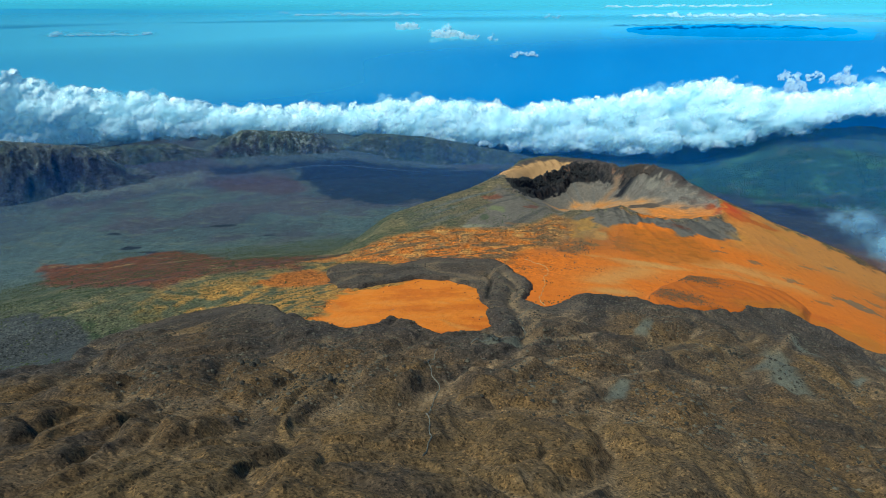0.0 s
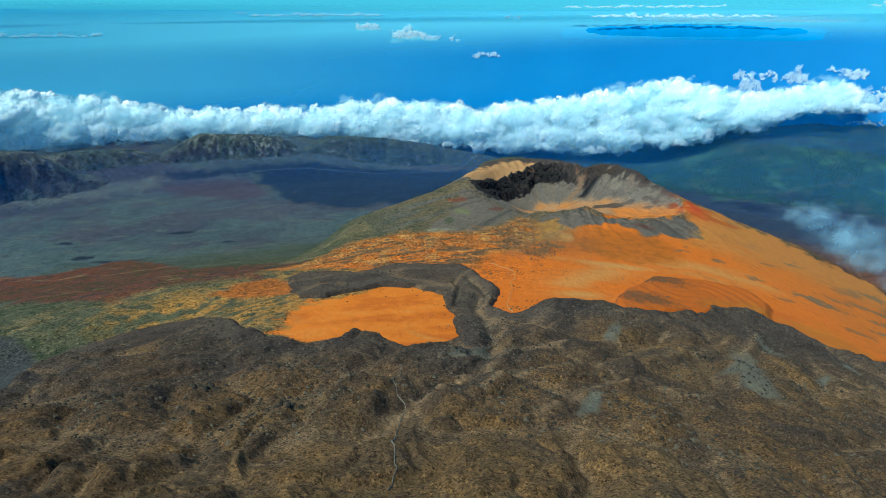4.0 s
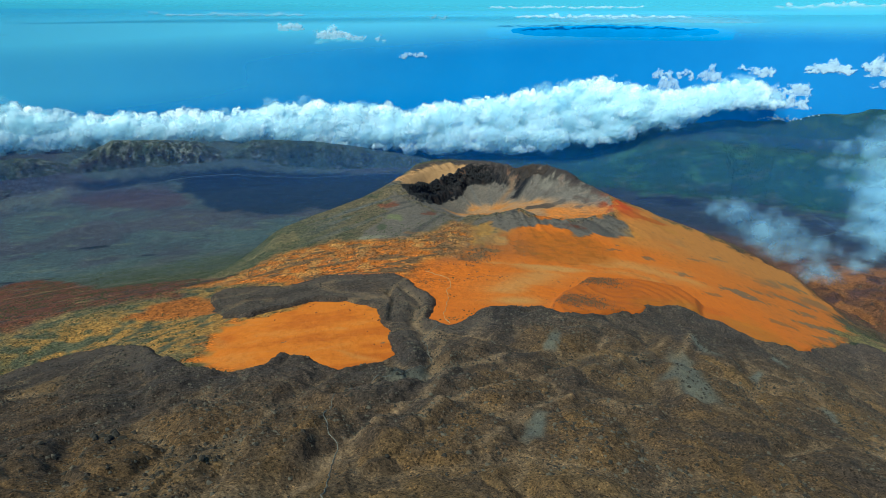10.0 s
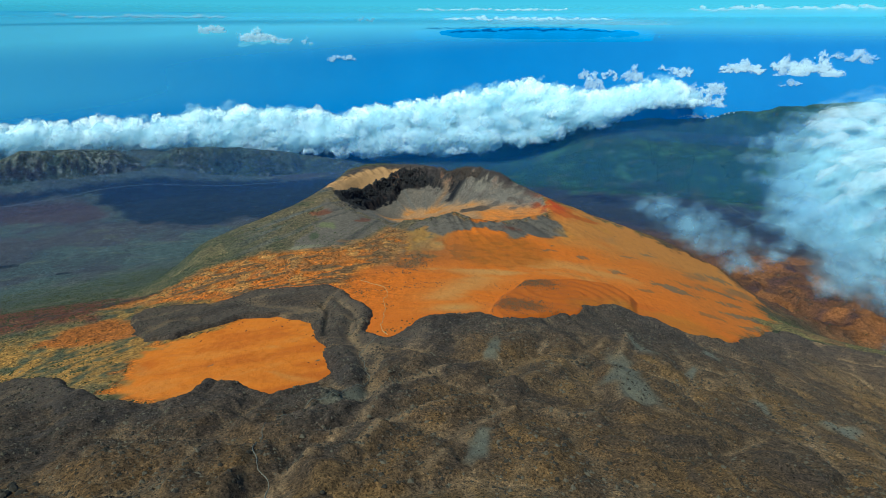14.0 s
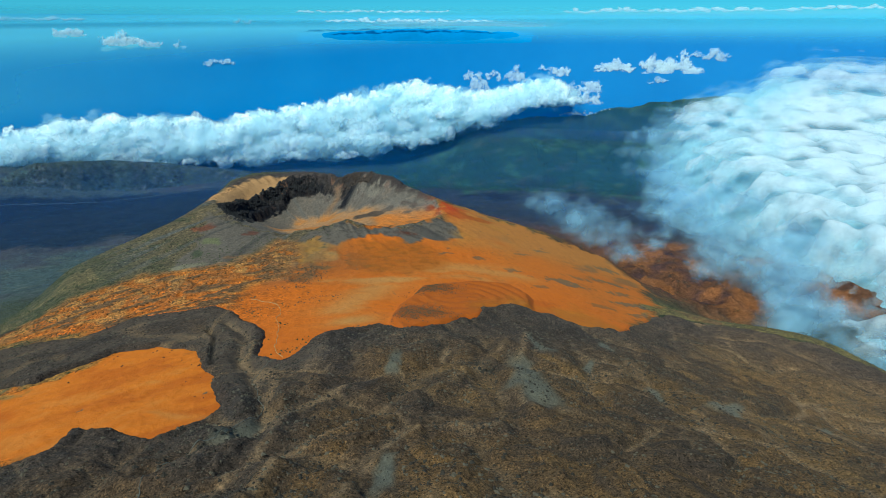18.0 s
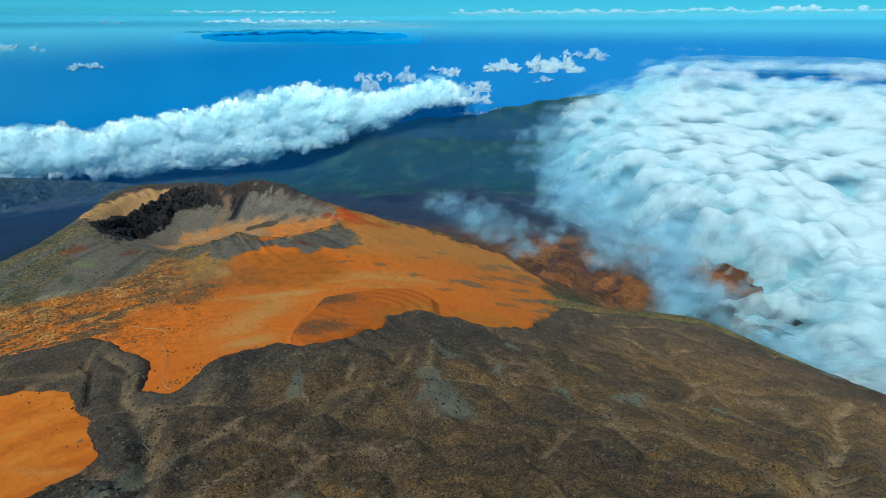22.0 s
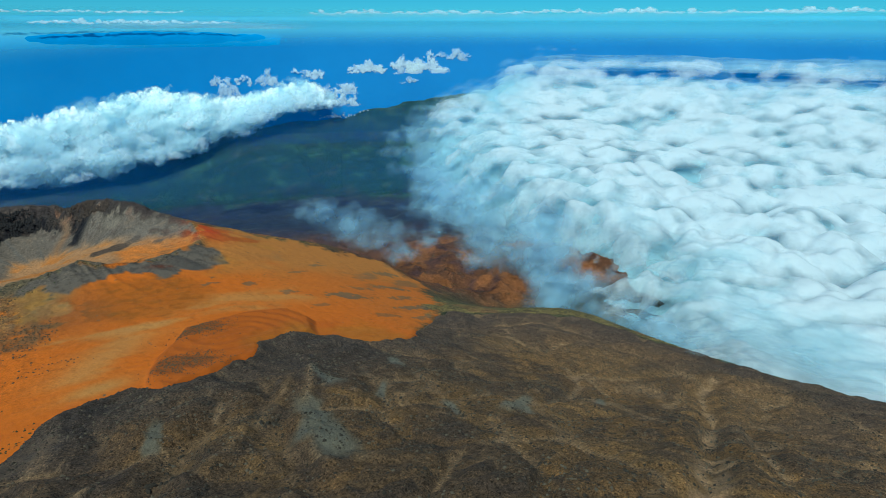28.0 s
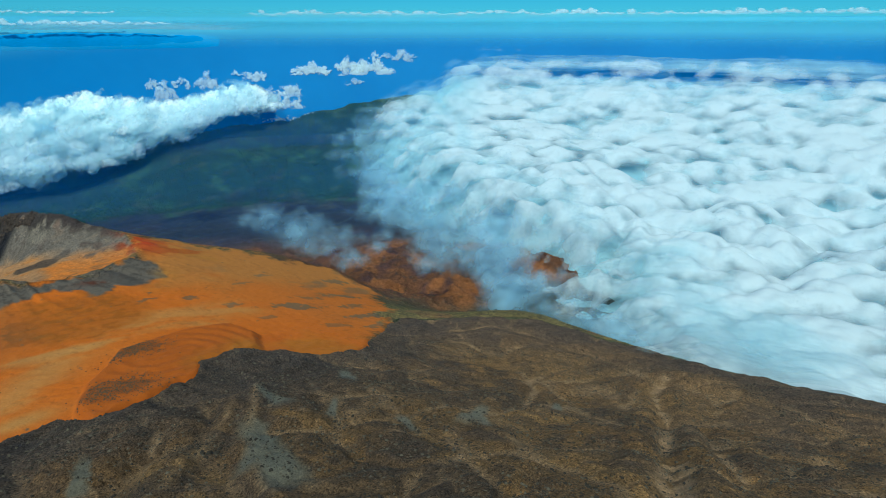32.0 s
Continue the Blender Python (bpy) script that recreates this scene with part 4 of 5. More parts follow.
pale = np.maximum(pale, 0.6 * np.exp(-(arcs / 0.035) ** 2) * sstep(0.0, 0.35, fbm(lx, ly, 80, 3, 36)) * sstep(40, 110, ld))
pale = np.maximum(pale, 0.4 * sstep(0.42, 0.62, n_str + 0.25 * n_mid) * sstep(30, 80, ld))
c = blend(c, np.clip(pale * broken, 0, 1) * 0.8, (0.19, 0.15, 0.098))
ash = slide_mask(lx + 10 * n_small + 4 * n_str, ly + 6 * n_small)
c = blend(c, ash * 0.82, (0.1, 0.115, 0.102))
c = blend(c, ash * sstep(0.1, 0.5, fbm(lx * 0.9 - ly * 0.45, ly * 0.12 + lx * 0.05, 9, 3, 96)) * 0.6, (0.07, 0.078, 0.072))
c = c * np.array((1.29, 0.98, 0.82)) * (1.0 + 0.15 * sstep(-250, 200, lx) + 0.30 * sstep(300, 900, lx))[:, None]
me = quick_mesh("lava_flow", np.c_[lx, ly, lz], f, LAVA_MAT, np.c_[np.clip(c, 0.004, 0.9), 1 - 0.72 * np.maximum(np.maximum(ash, 0.6 * np.clip(pale, 0, 1)), 0.7 * scree)])
lava = tagged(new("lava_flow", me), "dark brown blocky lava flow with levees and furrows over orange pumice", "lava flow", kind="structure")

# ---- sea ----
AZS = np.radians(np.arange(-60, 116, 0.5))
RS = np.linspace(4642, 5165, 40)


def sea_height(r):
    return r * np.tan(np.radians(-9.9 + (r - 4600) * 10.5 / 560))


A4, R4 = np.meshgrid(AZS, RS)
sv = np.c_[(EX + R4 * np.sin(A4)).ravel(), (EY + R4 * np.cos(A4)).ravel(), sea_height(R4).ravel()]
sea = tagged(new("water", quick_mesh("water", sv, grid_faces(len(RS), len(AZS)), SEA_MAT)), "deep blue open sea under a light haze", "sea", kind="structure")


# ---- far hills ----
def place(az, r):
    a = np.radians(az)
    return EX + r * np.sin(a), EY + r * np.cos(a)


def hill(name, az, r, skyline, seed, crag, label, tint=(0.07, 0.075, 0.05), taper=1.6):
    """A ridge of rising ground with a craggy near face. skyline: (heading, height in degrees) pairs."""
    aa = np.arange(az[0], az[1], 0.1)
    rr = np.arange(r[0], r[1], 7.0)
    A, R = np.meshgrid(aa, rr)
    hx, hy = place(A, R)
    top = np.interp(A, [q[0] for q in skyline], [q[1] for q in skyline])
    u = (R - r[0]) / (r[1] - r[0])
    foot = ground_height(hx, hy)
    mid = r[0] + 0.45 * (r[1] - r[0])
    crest = mid * np.tan(np.radians(top))
    ends = sstep(az[0], az[0] + taper, A) * sstep(az[1], az[1] - taper, A)
    warp = 0.09 * fbm(hx, hy, 150, 4, seed)
    up = sstep(0.0, 0.42, u + warp) ** 0.8 * sstep(1.02, 0.5, u)
    hz = foot - 12 + np.maximum(crest - foot + 12, 0) * up * ends + (9 + crag * 22 * np.exp(-((u - 0.25) / 0.16) ** 2)) * (fbm(hx, hy, 120, 6, seed + 9, 0.58, True) - 0.25) * sstep(0, 0.1, u) * sstep(1, 0.9, u) * ends
    hx, hy, hz = hx.ravel(), hy.ravel(), hz.ravel()
    n1, n2 = fbm(hx, hy, 160, 4, seed + 20), fbm(hx, hy, 35, 4, seed + 30)
    c = np.tile(np.array(tint), (len(hx), 1))
    c = blend(c, sstep(-0.1, 0.4, n1), (0.06, 0.078, 0.06))
    c = blend(c, sstep(0.25, 0.55, n2), (0.042, 0.055, 0.044))
    n3 = fbm(hx, hy * 1.6, 22, 4, seed + 40, 0.6)
    c = blend(c, sstep(0.15, 0.4, n3 * 0.9 - 0.4 * n1 - 0.15 * (1 - crag)) * 0.75, (0.2, 0.185, 0.15))
    c = blend(c, sstep(0.22, 0.4, -n3 - 0.2 * n1) * 0.8, (0.026, 0.032, 0.03))
    face = np.exp(-((u.ravel() - 0.2) / 0.12) ** 2) * crag
    c = blend(c, face * sstep(-0.25, 0.15, n2 + 0.3 * n1), (0.035, 0.033, 0.036))
    me = quick_mesh(name, np.c_[hx, hy, hz], grid_faces(len(rr), len(aa)), FAR_MAT, np.clip(c, 0.004, 0.9))
    return tagged(new(name, me), label, "hill")


hill("hill", (-25.5, -9.5), (4250, 4620), ((-25, -11.6), (-22, -10.6), (-19.1, -9.4), (-16, -9.6), (-12.6, -10.0), (-10, -11.2)), 201, 1.0, "green hill with dark crags along its foot")
hill("hill", (-12.5, 9.5), (4270, 4620), ((-12, -11.4), (-10, -10.9), (-7.9, -10.1), (-5, -10.3), (-2, -10.5), (2.9, -11.4), (8.4, -12.4)), 231, 0.35, "long scrubby hill with pale rock outcrops", (0.06, 0.07, 0.05))
hill("cliff", (-56, -24), (4060, 4520), ((-52, -8.0), (-37.3, -8.8), (-34, -9.4), (-31.7, -9.8), (-29, -11.8)), 261, 1.0, "tall eroded rock wall of an old caldera rim", (0.095, 0.09, 0.075), 8.0)
hill("hill", (-33, -20), (4280, 4600), ((-33, -10.2), (-29, -10.0), (-25, -10.2), (-21, -11.2)), 281, 0.5, "low wooded ridge in front of the clouds", (0.06, 0.068, 0.045))


# ---- clouds ----
BAND = ((-62, -5.0, -9.5), (-50, -4.5, -9.3), (-36.2, -3.8, -9.8), (-34.2, -4.3, -10.2), (-30.9, -5.3, -10.5), (-26.9, -5.9, -10.4), (-20.3, -7.0, -10.2), (-16.4, -7.2, -10.2),
        (-10.3, -7.2, -10.6), (-3.0, -6.9, -11.2), (2.9, -7.2, -11.5), (6.6, -7.5, -11.8), (10.7, -6.9, -12.0), (18.0, -5.7, -12.0), (23.9, -4.7, -10.9), (27.5, -5.5, -9.5),
        (29.7, -5.8, -9.0), (31.5, -5.5, -8.4), (33.0, -5.0, -7.9), (35.2, -4.2, -7.2), (36.8, -5.2, -7.1), (37.8, -6.2, -7.0))


def curls(u, v, size, seed, octaves=3, gain=0.4):
    """Cauliflower relief: rounded heads with sharp creases between them, 0 to 1."""
    total, amp, norm = 0.0, 1.0, 0.0
    for k in range(octaves):
        q = 2.0 ** k / size
        ca, sa = math.cos(0.9 * k), math.sin(0.9 * k)
        total = total + amp * np.abs(vnoise((u * ca - v * sa) * q + 5.7 * k, (u * sa + v * ca) * q + 3.1 * k, seed + k))
        norm += amp
        amp *= gain
    return np.clip(total / norm * 1.8, 0, 1)


def heap_mesh(name, az, el, heads, r_of, bulge, material, step=0.1, seed=0, rough=0.17, back=0.5, gain=1.6, offset=-0.22, torn=0.4, size=1.5, foot=None, lean=0.0):
    """A heaped cloud: rounded heads, each bulging towards the viewer's side and away, torn at the outline and thinning out to nothing."""
    aa, ee = np.arange(az[0], az[1], step), np.arange(el[0], el[1], step)
    A, E = np.meshgrid(aa, ee)
    F, D = np.full(A.shape, -1.0), np.zeros(A.shape)
    WA = A + torn * (1.5 * fbm(A, E, size, 5, seed + 1, 0.6) + 0.35 * fbm(A, E, size * 0.2, 3, seed + 3, 0.6))
    WE = E + torn * (1.1 * fbm(A, E, size, 5, seed + 2, 0.6) + 0.3 * fbm(A, E, size * 0.2, 3, seed + 4, 0.6))
    for ha, he, ra, re, lift in heads:
        i0, i1 = max(int((he - 1.5 * re - torn - el[0]) / step), 0), max(int((he + 1.5 * re + torn - el[0]) / step) + 2, 0)
        j0, j1 = max(int((ha - 1.5 * ra - torn - az[0]) / step), 0), max(int((ha + 1.5 * ra + torn - az[0]) / step) + 2, 0)
        q = ((WA[i0:i1, j0:j1] - ha) / ra) ** 2 + ((WE[i0:i1, j0:j1] - he) / re) ** 2
        F[i0:i1, j0:j1] = np.maximum(F[i0:i1, j0:j1], 1 - q)
        D[i0:i1, j0:j1] = np.maximum(D[i0:i1, j0:j1], lift + np.sqrt(np.maximum(1 - q, 0)) * 0.5 * (ra + re))
    n = fbm(A, E, size * 0.7, 5, seed + 5, 0.62)
    D = (D + rough * size * curls(WA, WE * 1.2, size, seed + 8) * sstep(-0.1, 0.6, F)) * bulge
    d = gain * sstep(-0.12, 1.0, F + 0.7 * n) + offset - 1.2 * sstep(-0.2, -0.6, F + 0.4 * n)
    if foot is not None:
        d = d - 0.9 * sstep(1.0, -0.4, E - foot(A) + 1.5 * n)
    V, f, dens, count = [], [], [], 0
    for side in (-1.0, back):
        base = r_of(A) + lean * (np.clip(E - foot(A), 0, 6) if foot else E - 0.5 * (el[0] + el[1]))
        R = base + side * D
        X, Y = place(A, R)
        Z = base * np.tan(np.radians(E)) * (R / base) ** 0.15
        V.append(np.c_[X.ravel(), Y.ravel(), Z.ravel()])
        g = grid_faces(len(ee), len(aa), d > -1.0) + count
        f.append(g if side < 0 else g[:, ::-1])
        dens.append(d.ravel())
        count += A.size
    v, g, q = drop_unused(np.concatenate(V), np.concatenate(f), np.concatenate(dens))
    me = quick_mesh(name, v, g, material, density=q)
    me.shade_smooth()
    return me


def band_range(az):
    return np.interp(az, (-10, 2, 20, 27, 30, 33, 38), (4630, 4560, 4520, 4560, 4630, 4680, 4695))


def band_heads(seed, fat):
    rnd, heads, a = random.Random(seed), [], -62.0
    while a < 37.6:
        top, bot = (float(np.interp(a, [b[0] for b in BAND], [b[k] for b in BAND])) for k in (1, 2))
        tall = top - bot
        r = rnd.choice((0.3, 0.45, 0.6, 0.85, 1.1)) * rnd.uniform(0.8, 1.2) * min(1.0, tall / 2.2) * fat
        heads.append((a, top - r * rnd.uniform(0.6, 1.5), r * rnd.uniform(1.0, 1.5), r, 0.0))
        for _ in range(4):
            r = rnd.uniform(0.6, 1.25) * min(1.0, tall / 2.6) * fat
            u = rnd.random()
            heads.append((a + rnd.uniform(-0.6, 0.6), bot + r * 0.7 + u * max(tall - 1.7 * r, 0), r * rnd.uniform(1.1, 1.8), r * 0.9, rnd.uniform(0.0, 0.7) * (1 - abs(2 * u - 1))))
        a += rnd.uniform(0.35, 0.85)
    return heads


def band_foot(az):
    return np.interp(az, [q[0] for q in BAND], [q[2] for q in BAND])


band = tagged(new("cloud_bank", heap_mesh("cloud_bank", (-63, 39), (-13.5, -3.0), band_heads(11, 1.0), band_range, 62, HEAP_MAT, 0.075, 301, foot=band_foot, lean=22)), "long white bank of billowing cumulus cloud along the hills", "cloud")
part("veil", heap_mesh("veil", (-63, 39), (-13.5, -3), band_heads(12, 1.2), lambda a: band_range(a) - 40, 50, VEIL_MAT, 0.12, 311, gain=1.2, offset=-0.42, torn=0.6, foot=band_foot, lean=22), band, "thin ragged vapour round the bank")
part("veil", heap_mesh("veil", (-63, 39), (-13.5, -3), band_heads(13, 1.3), lambda a: band_range(a) - 75, 40, VEIL_MAT, 0.12, 321, gain=1.15, offset=-0.42, torn=0.7, foot=band_foot, lean=22), band)

SEA_TOP = ((1300, -29.0), (1600, -27.6), (1750, -26.8), (2000, -25.2), (2500, -21.2), (3200, -15.5), (3900, -10.2), (4400, -6.6), (4700, -4.3), (4950, -2.4), (5040, -1.9))
SEA_EDGE = ((1300, 66), (1700, 64.5), (2050, 62.5), (2180, 60.0), (2330, 58.0), (2450, 61.0), (2600, 60.0), (2900, 54.5), (3300, 48.0), (3600, 45.8), (4150, 44.0), (4500, 46.5), (4700, 49.0), (4830, 50.0), (4930, 51.0))


def softened(f, times):
    """Rounds off the creases of a height field."""
    for _ in range(times):
        for axis in (0, 1):
            g = np.concatenate([np.take(f, [0], axis), f, np.take(f, [-1], axis)], axis)
            f = (np.take(g, range(0, f.shape[axis]), axis) + f + np.take(g, range(2, f.shape[axis] + 2), axis)) / 3
    return f


def cloud_sea(name, lift, density, material, seed, step=0.17, spread=1.0, core=0.0, puffs=0.3, full=620, tall=1.0, start=1570):
    """One layer of the sheet: rounded heads in rows, thin in the troughs and towards the edge, drawn out into streaks far off."""
    aa = np.arange(40, 128, step)
    rr = [1300.0]
    while rr[-1] < 5040:
        rr.append(rr[-1] + (7 if rr[-1] < 3000 else 9 if rr[-1] < 4300 else 5))
    A, R = np.meshgrid(aa, np.array(rr))
    X, Y = place(A, R)
    top = R * np.tan(np.radians(np.interp(R, [q[0] for q in SEA_TOP], [q[1] for q in SEA_TOP])))
    edge = np.interp(R, [q[0] for q in SEA_EDGE], [q[1] for q in SEA_EDGE])
    inside = (A - edge) * np.radians(1) * R
    inside = inside + 210 * fbm(X, Y, 380, 5, seed, 0.6) + 60 * fbm(X, Y, 90, 3, seed + 5)
    flat = (1 - 0.66 * sstep(2800, 4700, R)) * (0.4 + 0.6 * sstep(1900, 2900, R))
    along = X * 0.62 - Y * 0.78
    across = X * 0.78 + Y * 0.62
    wob = 90 * fbm(X, Y, 260, 3, 433)
    row = domes(along * 0.55 + wob, across + wob, 250, 441)
    head = domes(along * 0.75 - wob, across + 0.6 * wob, 125, 447)
    tuft = domes(along * 0.9 + 0.5 * wob + 12 * fbm(X, Y, 60, 3, 434), across + 12 * fbm(X, Y, 60, 3, 435), 58, 451)
    lump = 0.9 * (row - 0.55) + 1.0 * (head - 0.55) + 0.42 * (tuft - 0.55) * (0.4 + 0.6 * head) + 0.7 * fbm(X, Y, 800, 3, 450)
    lump = softened(lump, 3)
    body = sstep(-120, 420, inside)
    Z = top - 70 + lift + body * (150 * tall * flat * lump + 85) - 55 * (1 - body)
    holes = 0.9 * np.exp(-(np.hypot((X - 2900) / 60, (Y - 441) / 60)) ** 2) + 0.7 * np.exp(-(np.hypot((X - 2960) / 40, (Y - 511) / 40)) ** 2) + 0.5 * np.exp(-(np.hypot((X - 2050) / 110, (Y - 1330) / 60)) ** 2)
    d = density + 1.5 * sstep(60 - 260 * spread, full + 200, inside) - 1.0 * holes - 1.6 * sstep(46, 40.5, A) - core * sstep(350, 900, inside)
    tops = (head - 0.62) + 0.6 * (tuft - 0.62) + 0.5 * (row - 0.62) + 0.45 * fbm(X, Y, 90, 4, seed + 70)
    # troughs are thinned so the blue layer below reads as their shading
    d = np.minimum(d, 1.1) - 1.25 * puffs * sstep(0.72, -0.16, softened(tops, 3)) * sstep(1700, 2500, R) * (1 - 0.3 * sstep(4000, 4500, R))
    streaks = fbm(A * 5, R, 120, 5, seed + 9, 0.6)
    d = d - (puffs > 0.9) * 0.9 * sstep(4300, 4950, R + 200 * streaks)
    d = d - 1.0 * sstep(4560, 5040, R + 330 * streaks) - 0.35 * sstep(4500, 4900, R) * sstep(0.0, 0.5, streaks)
    keep = (d > -0.5) & (R > start)
    f = grid_faces(len(rr), len(aa), keep)
    v, f, d = drop_unused(np.c_[X.ravel(), Y.ravel(), Z.ravel()], f, d.ravel())
    return quick_mesh(name, v, f, material, density=d)


cloud_cover = tagged(new("sea_of_clouds", cloud_sea("sea_of_clouds", 0, -0.1, CLOUD_MAT, 401, puffs=1.0)), "broad rolling sheet of white stratocumulus cloud filling the valley", "cloud")
for lift, thin, seed, spread in ((34, -0.6, 421, 1.4), (62, -0.68, 461, 1.7), (92, -0.78, 481, 1.9), (125, -0.88, 521, 2.1)):
    part("veil", cloud_sea("veil", lift, thin, VEIL_MAT, seed, 0.22, spread, 0.8, 0.4, 650, 0.45), cloud_cover, "thin vapour over the sheet")
# two added lower layers whose blue colour gives the troughs their shade
part("trough_shade_layer", cloud_sea("trough_shade_layer", -60, 0.15, TROUGH_SHADE_MAT, 441, 0.3, 1.2, tall=0.5), cloud_cover)
part("trough_shade_layer", cloud_sea("trough_shade_layer", -110, 0.35, TROUGH_SHADE_MAT, 541, 0.3, 0.7, tall=0.4), cloud_cover)


PUFF_MAT = cloud_material("small_cumulus", (0.86, 0.92, 0.94), 60.0, 0.7, 0.75, 0.3)
FILM_MAT = cloud_material("film_of_high_cloud", (0.75, 0.93, 0.97), 300.0, 0.1, 1.0, 0.3)


def small_cloud(name, az, el, r, wide, tall, seed, strength, flat=False):
    """A single small torn cloud of a few heads on a level base; wide and tall in degrees."""
    rnd, heads = random.Random(seed), []
    count = max(int(wide * 2.2), 8) if flat else 15
    for k in range(count):
        u = rnd.uniform(-0.45, 0.45) if not flat else -0.5 + (k + rnd.uniform(0.1, 0.9)) / count
        h = tall * (rnd.uniform(0.15, 1.0) ** 1.5 if flat else (1.0 - 1.5 * abs(u)) * rnd.uniform(0.5, 1.0))
        h = max(h, 0.25 * tall)
        ra = wide / count * rnd.uniform(0.6, 1.5) if flat else wide * rnd.uniform(0.08, 0.2)
        heads.append((az + u * wide, el - tall * 0.5 + h * 0.5 + (not flat) * tall * rnd.uniform(-0.15, 0.3), ra, max(h * 0.5, 0.1), 0.0))
    step = 0.05
    pad = 0.35
    size = min(max(tall * 0.7, 0.45), 1.0)
    me = heap_mesh(name, (az - wide * 0.7 - pad, az + wide * 0.7 + pad), (el - tall - pad, el + tall + pad), heads, lambda a: r + 0 * a, 9, PUFF_MAT, step, seed, 0.12, 0.3, 1.0 * strength, -0.16 + 0.06 * strength, 0.12 + 0.18 * tall * (not flat), size, None, 32)
    return new(name, me)


def thin_sheet(az, el, r, wide, tall, seed, strength):
    """A flat film of high vapour, combed into level streaks."""
    A, E = np.meshgrid(np.arange(az - wide / 2, az + wide / 2, 0.12), np.arange(el - tall / 2, el + tall / 2, 0.05))
    u, v = (A - az) / wide * 2, (E - el) / tall * 2
    n = fbm(A * 0.22, E * 2.2, 1.2, 5, seed, 0.6)
    d = strength * (1 - sstep(0.25, 1.0, np.hypot(u, v) + 0.35 * n)) + 0.25 * strength * n - 0.08
    X, Y = place(A, r + 4 * n)
    me = quick_mesh("cloud_film", np.c_[X.ravel(), Y.ravel(), (r * np.tan(np.radians(E))).ravel()], grid_faces(*A.shape), FILM_MAT, density=d.ravel())
    return new("cloud_film", me)


def sea_range(e):
    return min(4600 + (e + 9.9) * 560 / 10.5 - 14, 5150)


# heading, height, width and thickness in degrees, strength
small = ((-4.0, -0.55, 2.2, 0.7, 0.8), (-0.2, -1.15, 2.6, 1.4, 0.98), (1.7, -1.35, 1.5, 0.7, 0.7), (6.9, -2.95, 1.9, 0.35, 0.62), (4.0, -1.5, 0.6, 0.5, 0.5), (-14.5, 0.5, 0.8, 0.25, 0.6), (9.0, 0.25, 1.2, 0.3, 0.55),
         (28.6, -4.25, 1.1, 0.8, 0.75), (29.3, -5.0, 1.6, 1.1, 0.62), (30.6, -4.25, 1.0, 0.6, 0.72), (32.8, -4.25, 1.9, 1.1, 0.7), (36.1, -3.7, 2.4, 0.8, 0.88), (39.1, -4.9, 1.5, 1.1, 0.8), (39.5, -5.9, 1.9, 1.3, 0.92), (37.6, -5.6, 1.2, 1.0, 0.7),
         (41.2, -3.4, 2.6, 0.8, 0.92), (44.4, -3.2, 2.4, 1.2, 0.9), (46.3, -3.1, 3.2, 1.5, 0.98), (48.6, -2.35, 2.4, 0.7, 0.6), (44.8, -4.4, 1.2, 0.5, 0.5))
for k, (a, e, w, h, d) in enumerate(small):
    tagged(small_cloud("small_cloud", a, e, sea_range(e), w * 1.25, h * 1.35, 500 + 7 * k, d), "small white cumulus cloud drifting over the sea", "cloud", "small clouds over the sea")
streaks = ((-8.0, 0.45, 10.5, 0.32, 0.85), (-29.0, -1.05, 7.0, 0.4, 0.6), (20.3, 1.05, 13.0, 0.22, 0.7), (20.5, 0.4, 9.0, 0.5, 0.88), (27.0, 0.35, 6.0, 0.45, 0.8), (45.8, 1.12, 18.0, 0.5, 0.95), (57.5, 1.2, 5.0, 0.4, 0.9), (68.5, 1.2, 17.0, 0.6, 1.0),
           (80.0, 1.15, 10.0, 0.45, 0.95), (90.0, 1.1, 12.0, 0.45, 0.9))
for k, (a, e, w, h, d) in enumerate(streaks):
    tagged(small_cloud("cloud_streak", a, e, min(sea_range(e), 5140) if a < 15 else min(sea_range(e), 5034) if a < 36 else 5188, w, h, 700 + 5 * k, d, True), "long flat streak of cloud low on the horizon", "cloud", "cloud streaks on the horizon")
for k, (a, e, w, h, d) in enumerate(((27.0, -0.05, 26.0, 1.3, 0.6), (24.0, 0.15, 14.0, 0.7, 0.6), (-8.0, 0.3, 13.0, 0.5, 0.35), (-29.0, -1.1, 11.0, 0.8, 0.4), (54.0, 0.75, 60.0, 0.5, 0.4))):
    tagged(thin_sheet(a, e, sea_range(e) - 4, w, h, 740 + 9 * k, d), "thin film of high cloud combed into level streaks", "cloud", "films of high cloud")


